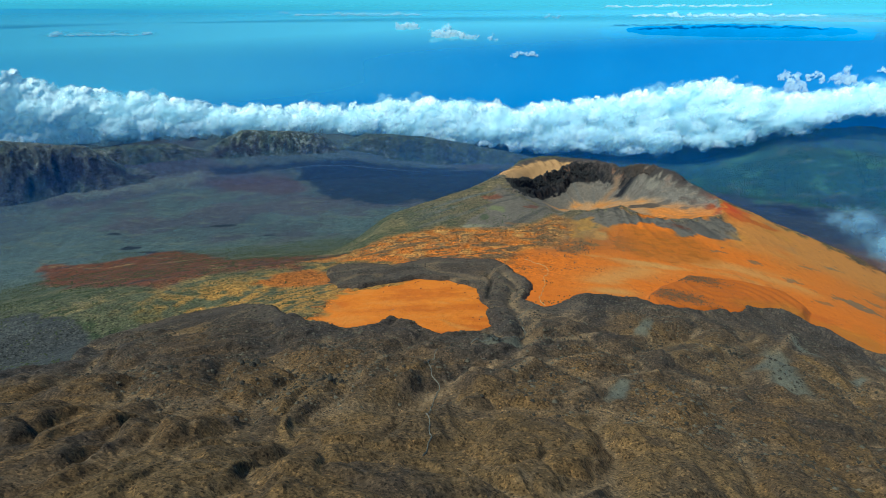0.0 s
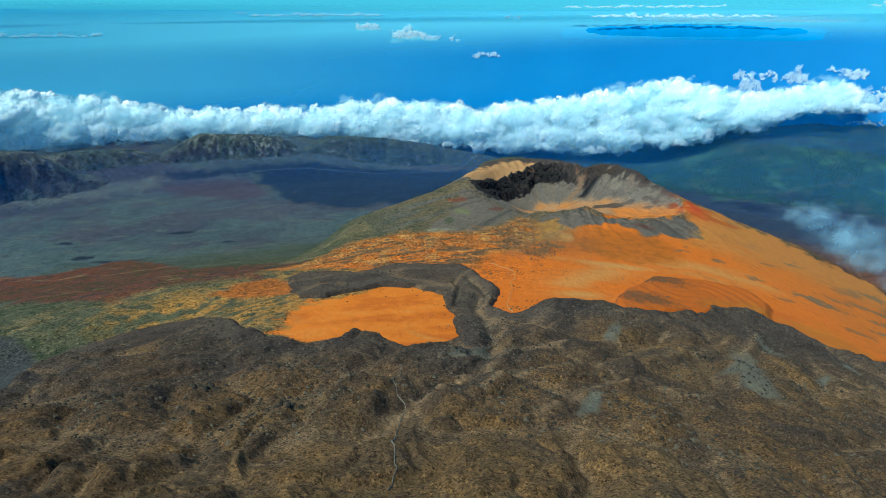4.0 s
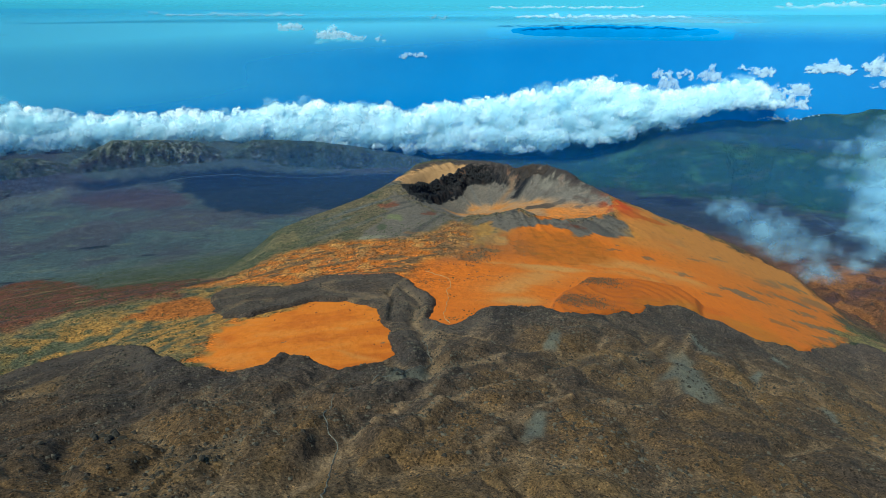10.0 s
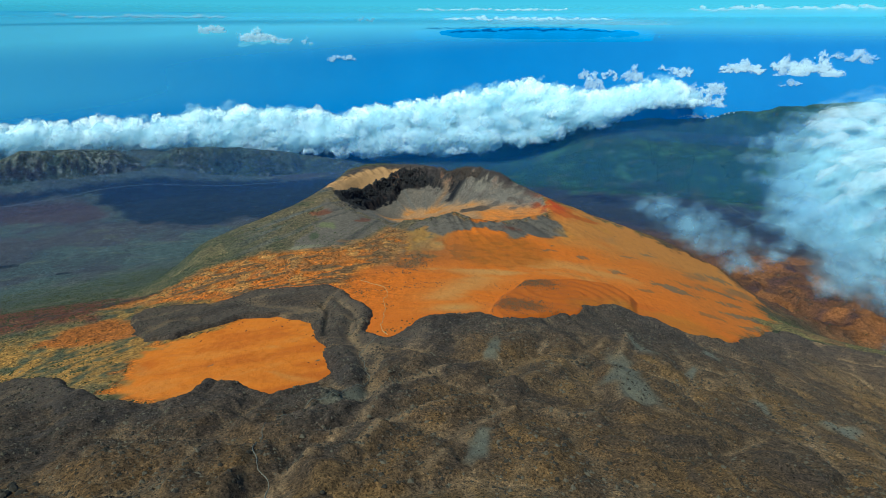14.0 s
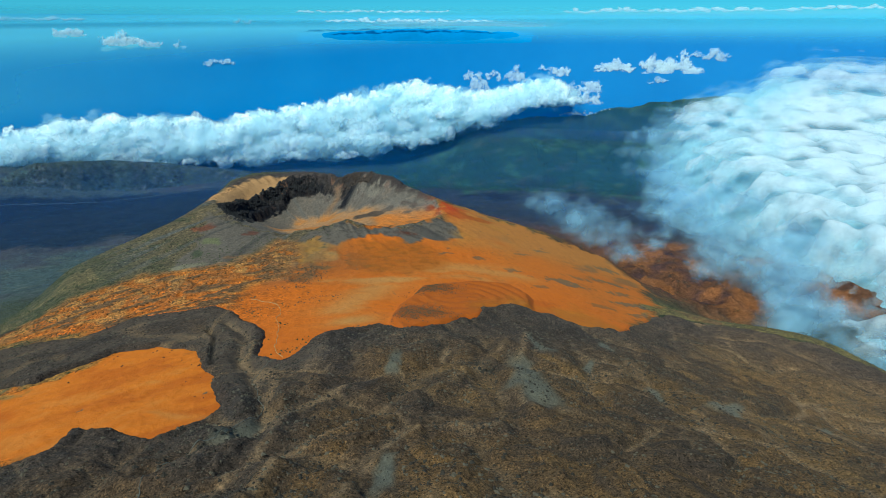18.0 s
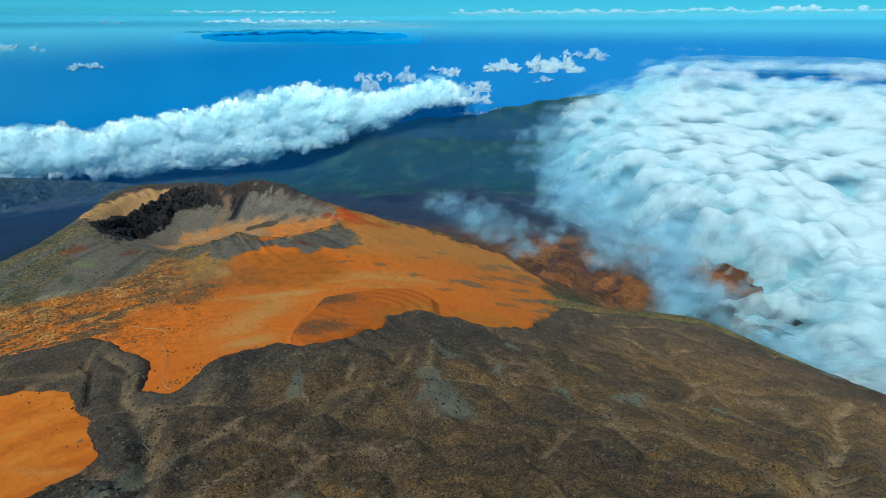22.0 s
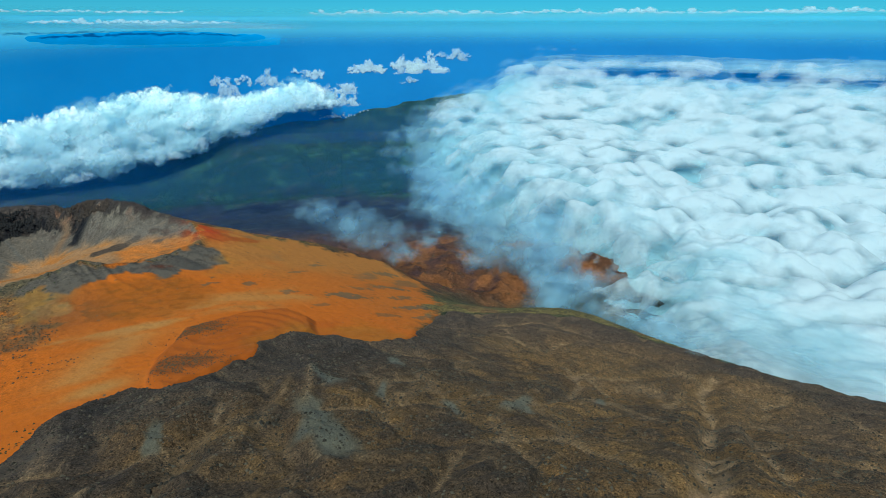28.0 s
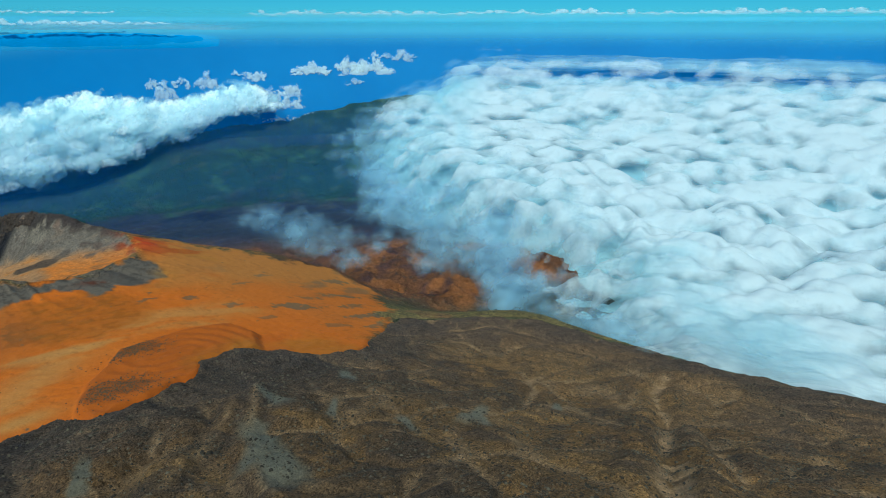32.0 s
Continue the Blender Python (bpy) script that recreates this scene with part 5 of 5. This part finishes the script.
def wisp(az, el, r, wide, tall, seed, strength):
    """Torn vapour: three thin curved shreds, one behind another."""
    n, m = 46, 26
    rnd = random.Random(seed)
    a = radians(az)
    cx, cy = place(az, r)
    whole = new("cloud_wisp")
    whole.matrix_world = pose(cx, cy, r * math.tan(radians(el)), 0, 0, -az)
    for k in range(3):
        U, V = np.meshgrid(np.linspace(-1, 1, n), np.linspace(-1, 1, m))
        lx = U * wide * 0.62 + rnd.uniform(-0.12, 0.12) * wide
        lz = V * tall * 0.62 + U * tall * rnd.uniform(-0.25, 0.1)
        ly = (k - 1) * wide * 0.18 + 0.16 * wide * fbm(lx, lz, wide * 0.4, 3, seed + k) + (U * U + V * V) * wide * 0.08
        q = U ** 2 + V ** 2 + 0.5 * fbm(lx, lz, wide * 0.35, 4, seed + 11 + k)
        d = strength * np.exp(-q * 2.0) - 0.5 - 0.6 * sstep(0.7, 1.0, np.maximum(np.abs(U), np.abs(V)))
        part("shred", quick_mesh("shred", np.c_[lx.ravel(), ly.ravel(), lz.ravel()], grid_faces(m, n), WISP_MAT, density=d.ravel()), whole)
    return whole


WISP_MAT = cloud_material("cloud_wisp", (0.5, 0.73, 0.9), 100.0, 1.25, 0.42)
wisps = ((34.6, -15.4, 2600, 220, 110, 0.9), (36.4, -15.8, 2560, 260, 140, 1.0), (38.4, -16.7, 2500, 300, 160, 1.1), (40.8, -17.9, 2430, 300, 150, 1.1), (43.2, -19.4, 2330, 230, 110, 1.0), (46.4, -17.8, 2300, 200, 130, 0.85),
         (50.6, -19.4, 2150, 220, 190, 1.05), (57.0, -19.6, 2280, 320, 260, 1.45), (58.5, -22.6, 2060, 250, 230, 1.45), (57.2, -17.2, 2480, 340, 220, 1.4), (51.2, -14.4, 2900, 400, 170, 1.2), (45.4, -15.8, 2750, 260, 120, 0.9),
         (47.5, -14.6, 3200, 420, 180, 1.25), (46.0, -12.6, 3480, 420, 160, 1.25), (45.2, -11.0, 3720, 420, 150, 1.2), (44.4, -9.4, 3930, 400, 130, 1.15), (49.5, -16.4, 3000, 420, 200, 1.3),
         (52.2, -18.0, 2760, 420, 210, 1.3), (55.5, -19.8, 2500, 380, 200, 1.3), (59.0, -22.0, 2220, 340, 200, 1.3), (64.0, -24.5, 1960, 300, 190, 1.3), (68.5, -25.6, 1840, 300, 150, 1.3))
for k, (a, e, rw, w, h, d) in enumerate(wisps):
    tagged(wisp(a, e, rw, w, h, 800 + 17 * k, d), "thin torn wisp of cloud drifting over the slope", "cloud", "wisps beside the cone")

# ---- far island ----
aa, rr = np.arange(11, 36, 0.2), np.linspace(5038, 5098, 24)
A, R = np.meshgrid(aa, rr)
ix, iy = place(A, R)
u = (R - 5038) / 60
tall_at = np.interp(A, (11, 15, 19, 22, 24, 27, 30, 36), (0, 6, 20, 34, 42, 28, 12, 0)) * (1 + 0.35 * fbm(A * 10, 0 * A, 9, 4, 905))
iz = sea_height(R) - 9 + (tall_at + 20 * sstep(0, 8, tall_at)) * np.sin(u * math.pi) ** 0.6 + 7 * fbm(ix, iy, 60, 4, 900) * np.sin(u * math.pi)
# the blue of the hazy air is painted into the island's colour
ISLE_MAT = plain_material("distant_island", (0.036, 0.25, 0.57), 0.08, 130.0)
tagged(new("island", quick_mesh("island", np.c_[ix.ravel(), iy.ravel(), iz.ravel()], grid_faces(len(rr), len(aa)), ISLE_MAT)), "dim blue mountainous island far out at sea", "island")


# ---- haze ----
def haze(r, thick, low, high, ends, material, label, above=0.0):
    """A thin upright layer of hazy air: it thickens towards one height and fades out above."""
    A, E = np.meshgrid(np.arange(-64, 118, 1.0), np.linspace(low, high + above, 40))
    X, Y = place(A, r + 0 * A)
    d = thick * (sstep(low, high, E) * sstep(high + above, high + 0.2 * above, E) if above else sstep(high, high - 4, E))
    d = d * sstep(ends[1], ends[1] - 8, A) * sstep(ends[0], ends[0] + 8, A) - 0.012
    v = np.c_[X.ravel(), Y.ravel(), (r * np.tan(np.radians(E))).ravel()]
    me = quick_mesh("haze", v, grid_faces(E.shape[0], E.shape[1]), material, density=d.ravel())
    return tagged(new("haze", me), label, "haze", kind="structure")


for r_haze, thick in ((2750, 0.05), (3150, 0.06), (3550, 0.07), (3950, 0.08)):
    haze(r_haze, thick, -30, -9, (-90, 54), HAZE_MAT, "thin blue haze over the far plain")
haze(3900, 0.08, -30, -7, (-90, -18), HAZE_MAT, "thin blue haze before the rock wall")
for r_haze in (4060, 4170, 4280, 4400):
    haze(r_haze, 0.06, -16, -5.5, (-90, 60), HAZE_MAT, "thin blue haze before the hills")
haze(4520, 0.18, -14, -4.0, (26, 62), HAZE_MAT, "thin blue haze along the coast")
haze(5100, 0.4, -0.6, 0.7, (-90, 140), RIM_HAZE_MAT, "pale turquoise haze along the horizon", 0.8)
A, R = np.meshgrid(np.arange(-62, 118, 1.0), np.linspace(4680, 5164, 44))
X, Y = place(A, R - 9)
v = np.c_[X.ravel(), Y.ravel(), sea_height(R).ravel()]
west = sstep(32, 0, A)
d = np.clip(0.97 * sstep(4925 + 90 * (1 - west), 5150, R) ** 1.3 + (0.1 + 0.62 * sstep(12, -36, A)) * west * sstep(4640, 4850, R), 0, 0.97)
me = quick_mesh("haze", v, grid_faces(R.shape[0], R.shape[1]), RIM_HAZE_MAT, density=(d - 0.015).ravel())
tagged(new("haze", me), "pale turquoise haze over the sea towards the horizon", "haze", kind="structure")


# ---- rocks, scrub, trees ----
def rock_mesh(name, material, seed):
    bm = bmesh.new()
    bmesh.ops.create_icosphere(bm, subdivisions=1, radius=1.0)
    rnd = random.Random(seed)
    for v in bm.verts:
        v.co *= rnd.uniform(0.72, 1.2)
        v.co.z *= 0.75
    me = bpy.data.meshes.new(name)
    bm.to_mesh(me)
    bm.free()
    me.materials.append(material)
    return me


OCT_V = np.array(((1, 0, 0), (0, 1, 0), (-1, 0, 0), (0, -1, 0), (0, 0, 1), (0, 0, -0.5)), float)
OCT_F = np.array(((0, 1, 4), (1, 2, 4), (2, 3, 4), (3, 0, 4), (1, 0, 5), (2, 1, 5), (3, 2, 5), (0, 3, 5)))


def scatter(name, px, py, pz, size, rng, material, tall=0.7):
    """Many small lumps joined into one mesh."""
    n = len(px)
    turn = rng.uniform(0, 6.28, n)
    v = OCT_V[None] * (1 + rng.uniform(-0.35, 0.35, (n, 6, 1)))
    cx, sx = np.cos(turn)[:, None], np.sin(turn)[:, None]
    vx, vy = v[..., 0] * cx - v[..., 1] * sx, v[..., 0] * sx + v[..., 1] * cx
    s = size[:, None]
    V = np.stack([px[:, None] + vx * s, py[:, None] + vy * s, pz[:, None] + v[..., 2] * s * tall], -1).reshape(-1, 3)
    F = (OCT_F[None] + 6 * np.arange(n)[:, None, None]).reshape(-1, 3)
    me = quick_mesh(name, V, F, material)
    me.shade_flat()
    return new(name, me)


rng = np.random.default_rng(5)
n = 230000
rr, aa = np.sqrt(rng.uniform(330 ** 2, 1500 ** 2, n)), rng.uniform(-45, 100, n)
px, py = place(aa, rr)
d = lava_depth(px, py)
clump = fbm(px, py, 60, 3, 950)
ok = (d > 6) & (clump + rng.uniform(-0.6, 0.6, n) > 0.1)
px, py, d = px[ok], py[ok], d[ok]
size = 0.5 + 1.1 * rng.pareto(3.0, len(px)).clip(0, 2.2)
pz = lava_height(px, py, d)
pale = rng.random(len(px)) < 0.35
for sel, mat, label in ((~pale, ROCK_MAT, "loose dark basalt blocks strewn over the lava"), (pale, LOOSE_MAT, "loose weathered tan blocks strewn over the lava")):
    tagged(scatter("lava_blocks", px[sel], py[sel], pz[sel], size[sel], rng, mat), label, "rocks", kind="stuff")

models = [rock_mesh("boulder", ROCK_MAT, 40 + k) for k in range(6)]
rust = [rock_mesh("boulder", RUST_MAT, 60 + k) for k in range(4)]
n = 900
rr, aa = rng.uniform(360, 1150, n), rng.uniform(-38, 88, n)
px, py = place(aa, rr)
d = lava_depth(px, py)
ok = np.where(d > 8)[0][:190]
pz = lava_height(px, py, d)
for k in ok:
    ob = new("boulder", models[k % 6])
    s = rng.uniform(1.2, 2.7)
    ob.matrix_world = pose(px[k], py[k], pz[k] + 0.25 * s, 0, 0, rng.uniform(0, 360)) @ Matrix.Diagonal((s, s * rng.uniform(0.7, 1.1), s * rng.uniform(0.6, 1.0), 1))
    tagged(ob, "big angular basalt boulder on the lava flow", "boulder", "boulders on the lava")
for cx, cy, cn in ((-211, 578, 9), (-262, 535, 5), (270, 741, 6), (430, 790, 5), (-120, 470, 4)):
    for _ in range(cn):
        bx, by = cx + rng.normal(0, 8), cy + rng.normal(0, 5)
        bz = float(lava_height(np.array([bx]), np.array([by]), lava_depth(np.array([bx]), np.array([by])))[0])
        s = rng.uniform(2.4, 4.6)
        ob = new("boulder", models[int(rng.integers(6))])
        ob.matrix_world = pose(bx, by, bz + 0.15 * s, rng.uniform(-25, 25), 0, rng.uniform(0, 360)) @ Matrix.Diagonal((s * 1.4, s * 0.8, s * 0.9, 1))
        tagged(ob, "huge black basalt block in a jagged outcrop on the lava", "boulder", "outcrop blocks")
spots = [(548 + rng.normal(0, 36), 1248 + rng.normal(0, 20), 0) for _ in range(60)] + [(465 + rng.normal(0, 32), 1098 + rng.normal(0, 20), 0) for _ in range(45)]
spots += [(-40 + rng.normal(0, 55), 1120 + rng.normal(0, 22), 1) for _ in range(16)] + [(60 + rng.normal(0, 9), 960 + rng.normal(0, 90), 1) for _ in range(10)]
sx, sy = np.array([q[0] for q in spots]), np.array([q[1] for q in spots])
tg = polygon_depth(sx, sy, TONGUE)
sd = lava_depth(sx, sy)
sz = np.maximum(full_height(sx, sy, sd, tg), np.where(sd > -6, lava_height(sx, sy, sd), -9999))
for k, q in enumerate(spots):
    ob = new("boulder", (rust if q[2] == 0 else models)[k % 4])
    s = rng.uniform(0.8, 1.9)
    ob.matrix_world = pose(sx[k], sy[k], sz[k] + 0.2 * s, 0, 0, rng.uniform(0, 360)) @ Matrix.Diagonal((s, s, s * 0.8, 1))
    tagged(ob, "rust-stained boulder on the orange pumice" if q[2] == 0 else "dark boulder on the edge of the orange pumice", "boulder", "boulders on the pumice")

px = np.r_[rng.normal(548, 38, 1300), rng.normal(465, 34, 1000)]
py = np.r_[rng.normal(1248, 21, 1300), rng.normal(1098, 21, 1000)]
tg, d = polygon_depth(px, py, TONGUE), lava_depth(px, py)
ok = (tg > 5) & (d < -5)
px, py, tg, d = px[ok], py[ok], tg[ok], d[ok]
tagged(scatter("rubble", px, py, full_height(px, py, d, tg), rng.uniform(0.5, 1.9, len(px)), rng, RUBBLE_MAT, 0.9), "rusty stones strewn in two patches over orange pumice", "rocks", kind="stuff")
px, py = rng.uniform(-330, 400, 26000), rng.uniform(1250, 1690, 26000)
d = lava_depth(px, py)
ok = (d < -6) & (np.maximum(0.55 * sstep(-30, 20, polygon_depth(px, py, RUBBLE)), 0.5 * sstep(430, 60, px) * sstep(0.0, 0.35, fbm(px * 0.5, py, 45, 4, 963)) * sstep(-60, 0, polygon_depth(px, py, ORANGE))) > rng.random(len(px)))
px, py = px[ok], py[ok]
hz = full_height(px, py, d[ok]) + np.maximum(sstep(-15, 12, polygon_depth(px, py, RUBBLE)), 0) * 5.5 * fbm(px, py, 26, 4, 99, 0.6, True)
tagged(scatter("rubble", px, py, hz, rng.uniform(0.8, 2.6, len(px)), rng, RUBBLE_MAT, 0.8), "brown lava rubble scattered over the foot of the cone", "rocks", kind="stuff")

# broken rock on the crater's cliffs and along its rim
n = 9000
ta, sa = rng.uniform(0.2, 3.6, n), rng.uniform(0.74, 1.03, n)
ra = rim_radius(np.where(ta > math.pi, ta - 2 * math.pi, ta)) * sa
px, py = CRATER[0] + ra * np.cos(ta), CRATER[1] + ra * np.sin(ta)
qa = 1 - 0.15 * sstep(1.7, 1.95, ta) * sstep(3.14, 2.9, ta)
knots = fbm(px, py, 34, 3, 981) + rng.uniform(-0.3, 0.3, n)
left_cliff = (ta > 1.25) & (sa / qa < 1.0) & (sa / qa > 0.78) & (knots > -0.05)
far_ledge = (ta <= 1.25) & (sa > 0.84) & (knots > 0.12)
gap = line_distance(px, py, ((668, 2300), (655, 2245), (596, 2178))) > 13
for sel, mat, label in ((left_cliff & gap, CLIFF_MAT, "black blocky rock standing in the crater cliffs"), (far_ledge & gap, LEDGE_MAT, "dark brown blocky rock along the crater rim")):
    bx, by = px[sel], py[sel]
    tagged(scatter("crater_rock", bx, by, full_height(bx, by), 1.8 + 4.6 * rng.random(len(bx)) ** 2, rng, mat, 1.15), label, "rocks", kind="stuff")

n = 90000
px, py = rng.uniform(-1500, 1900, n), rng.uniform(700, 2600, n)
wild = fbm(px, py, 110, 3, 960) + 0.6 * fbm(px, py, 30, 3, 961)
rc = np.hypot(px - CRATER[0], py - CRATER[1])
od = polygon_depth(px, py, ORANGE)
pdp = polygon_depth(px, py, PATCH)
near_lava = lava_depth(px, py)
ok = (wild > -0.1) & (rc > 400) & (near_lava < -4) & (pdp < -5) & ((od < 20) | ((px < 250) & (wild > 0.35))) & ((px < 500) | ((px > 950) & (wild > 0.3)))
px, py = px[ok][:24000], py[ok][:24000]
size = rng.uniform(0.9, 2.6, len(px))
pz = full_height(px, py)
tagged(scatter("scrub", px, py, pz, size, rng, SCRUB_MAT, 0.8), "low dark green broom scrub dotting the tawny slopes", "shrubs", kind="stuff")

n = 14000
aa, rr = rng.uniform(14, 60, n), rng.uniform(3880, 4590, n)
px, py = place(aa, rr)
ok = fbm(px, py, 240, 4, 970) > -0.05
px, py = px[ok], py[ok]
pz = full_height(px, py)
tagged(scatter("forest", px, py, pz, rng.uniform(3, 6.5, len(px)), rng, PINE_MAT, 1.0), "dark pine forest on the far slopes towards the coast", "forest", kind="stuff")


# ---- trails and road ----
def smooth_line(points, step):
    p = np.array(points, float)
    t = np.r_[0, np.cumsum(np.hypot(*np.diff(p, axis=0).T))]
    q = np.arange(0, t[-1], step)
    out = np.c_[np.interp(q, t, p[:, 0]), np.interp(q, t, p[:, 1])]
    k = np.ones(7) / 7
    for _ in range(8):
        for j in (0, 1):
            out[3:-3, j] = np.convolve(out[:, j], k, "valid")
    return out


def ribbon(name, points, width, step, height, material, label, category, wobble=3.0):
    p = smooth_line(points, step)
    p[:, 0] += wobble * fbm(p[:, 0], p[:, 1], 30, 3, 990)
    p[:, 1] += wobble * fbm(p[:, 0], p[:, 1], 30, 3, 991)
    d = np.gradient(p, axis=0)
    d /= np.hypot(d[:, 0], d[:, 1])[:, None] + 1e-9
    side = np.c_[-d[:, 1], d[:, 0]]
    w = width * (0.75 + 0.35 * fbm(p[:, 0], p[:, 1], 25, 2, 992))[:, None]
    rows = [p - side * w / 2, p - side * w / 6, p + side * w / 6, p + side * w / 2]
    v = []
    for k, q in enumerate(rows):
        z = height(q[:, 0], q[:, 1]) + (0.9 if k in (1, 2) else -0.4)
        v.append(np.c_[q, z])
    v = np.concatenate(v)
    me = quick_mesh(name, v, grid_faces(4, len(p)), material)
    return tagged(new(name, me), label, category)


def lava_top(x, y):
    return lava_height(x, y, lava_depth(x, y))


def open_ground(x, y):
    return full_height(x, y, lava_depth(x, y), polygon_depth(x, y, TONGUE))


ribbon("trail", ((178, 985), (181, 1035), (200, 1100), (215, 1203), (236, 1258), (222, 1292), (190, 1330)), 1.3, 3, open_ground, TRAIL_MAT, "narrow pale footpath trodden across orange pumice", "trail", 7.0)
ribbon("trail", ((170, 960), (135, 930), (120, 900), (125, 872), (111, 755), (59, 696), (-3, 651), (-15, 585), (-8, 513), (-13, 444), (-9, 377), (-13, 342)), 1.5, 2, lava_top, TRACK_MAT, "faint grey footpath winding down the lava flow", "trail", 8.0)
ribbon("road", [place(a, 4120 + 25 * math.sin(a * 0.4)) for a in np.arange(-27, 6, 0.5)], 4, 15, lambda x, y: full_height(x, y) + 1.5, ROAD_MAT, "thin pale road across the dark plain", "road", 8)
ribbon("road", [place(43 + 1.5 * math.sin(r / 90), r) for r in np.arange(3350, 3900, 40)], 4, 12, lambda x, y: full_height(x, y) + 2.5, ROAD_MAT, "thin pale road winding through dark lava country", "road", 8)


# ---- coastal town ----
def box_mesh(name, w, d, h, material, base=0.0, pitch=0.0):
    bm = bmesh.new()
    bmesh.ops.create_cube(bm, size=1.0)
    for v in bm.verts:
        top = v.co.z > 0
        v.co = Vector((v.co.x * w * (1 - pitch * top), v.co.y * d * (1 - pitch * top), base + (h if top else 0)))
    me = bpy.data.meshes.new(name)
    bm.to_mesh(me)
    bm.free()
    me.materials.append(material)
    return me


house = new("house")
part("wall", box_mesh("wall", 10, 8, 6, WALL_MAT, -2), house, "whitewashed wall")
part("roof", box_mesh("roof", 10.6, 8.6, 1.8, ROOF_MAT, 4.02, 0.25), house, "pale tiled roof")
tagged(house, "small white house of a town on the coast", "house", "houses of the coastal town")
for k in range(44):
    a = 38.4 + rng.normal(0, 1.0)
    rh = 4728 + rng.normal(0, 6)
    hx, hy = place(a, rh)
    hz = float(full_height(np.array([hx]), np.array([hy]))[0])
    m = pose(hx, hy, hz + 1, 0, 0, rng.uniform(0, 180))
    if k == 0:
        house.matrix_world = m
    else:
        copy_thing(house, m)
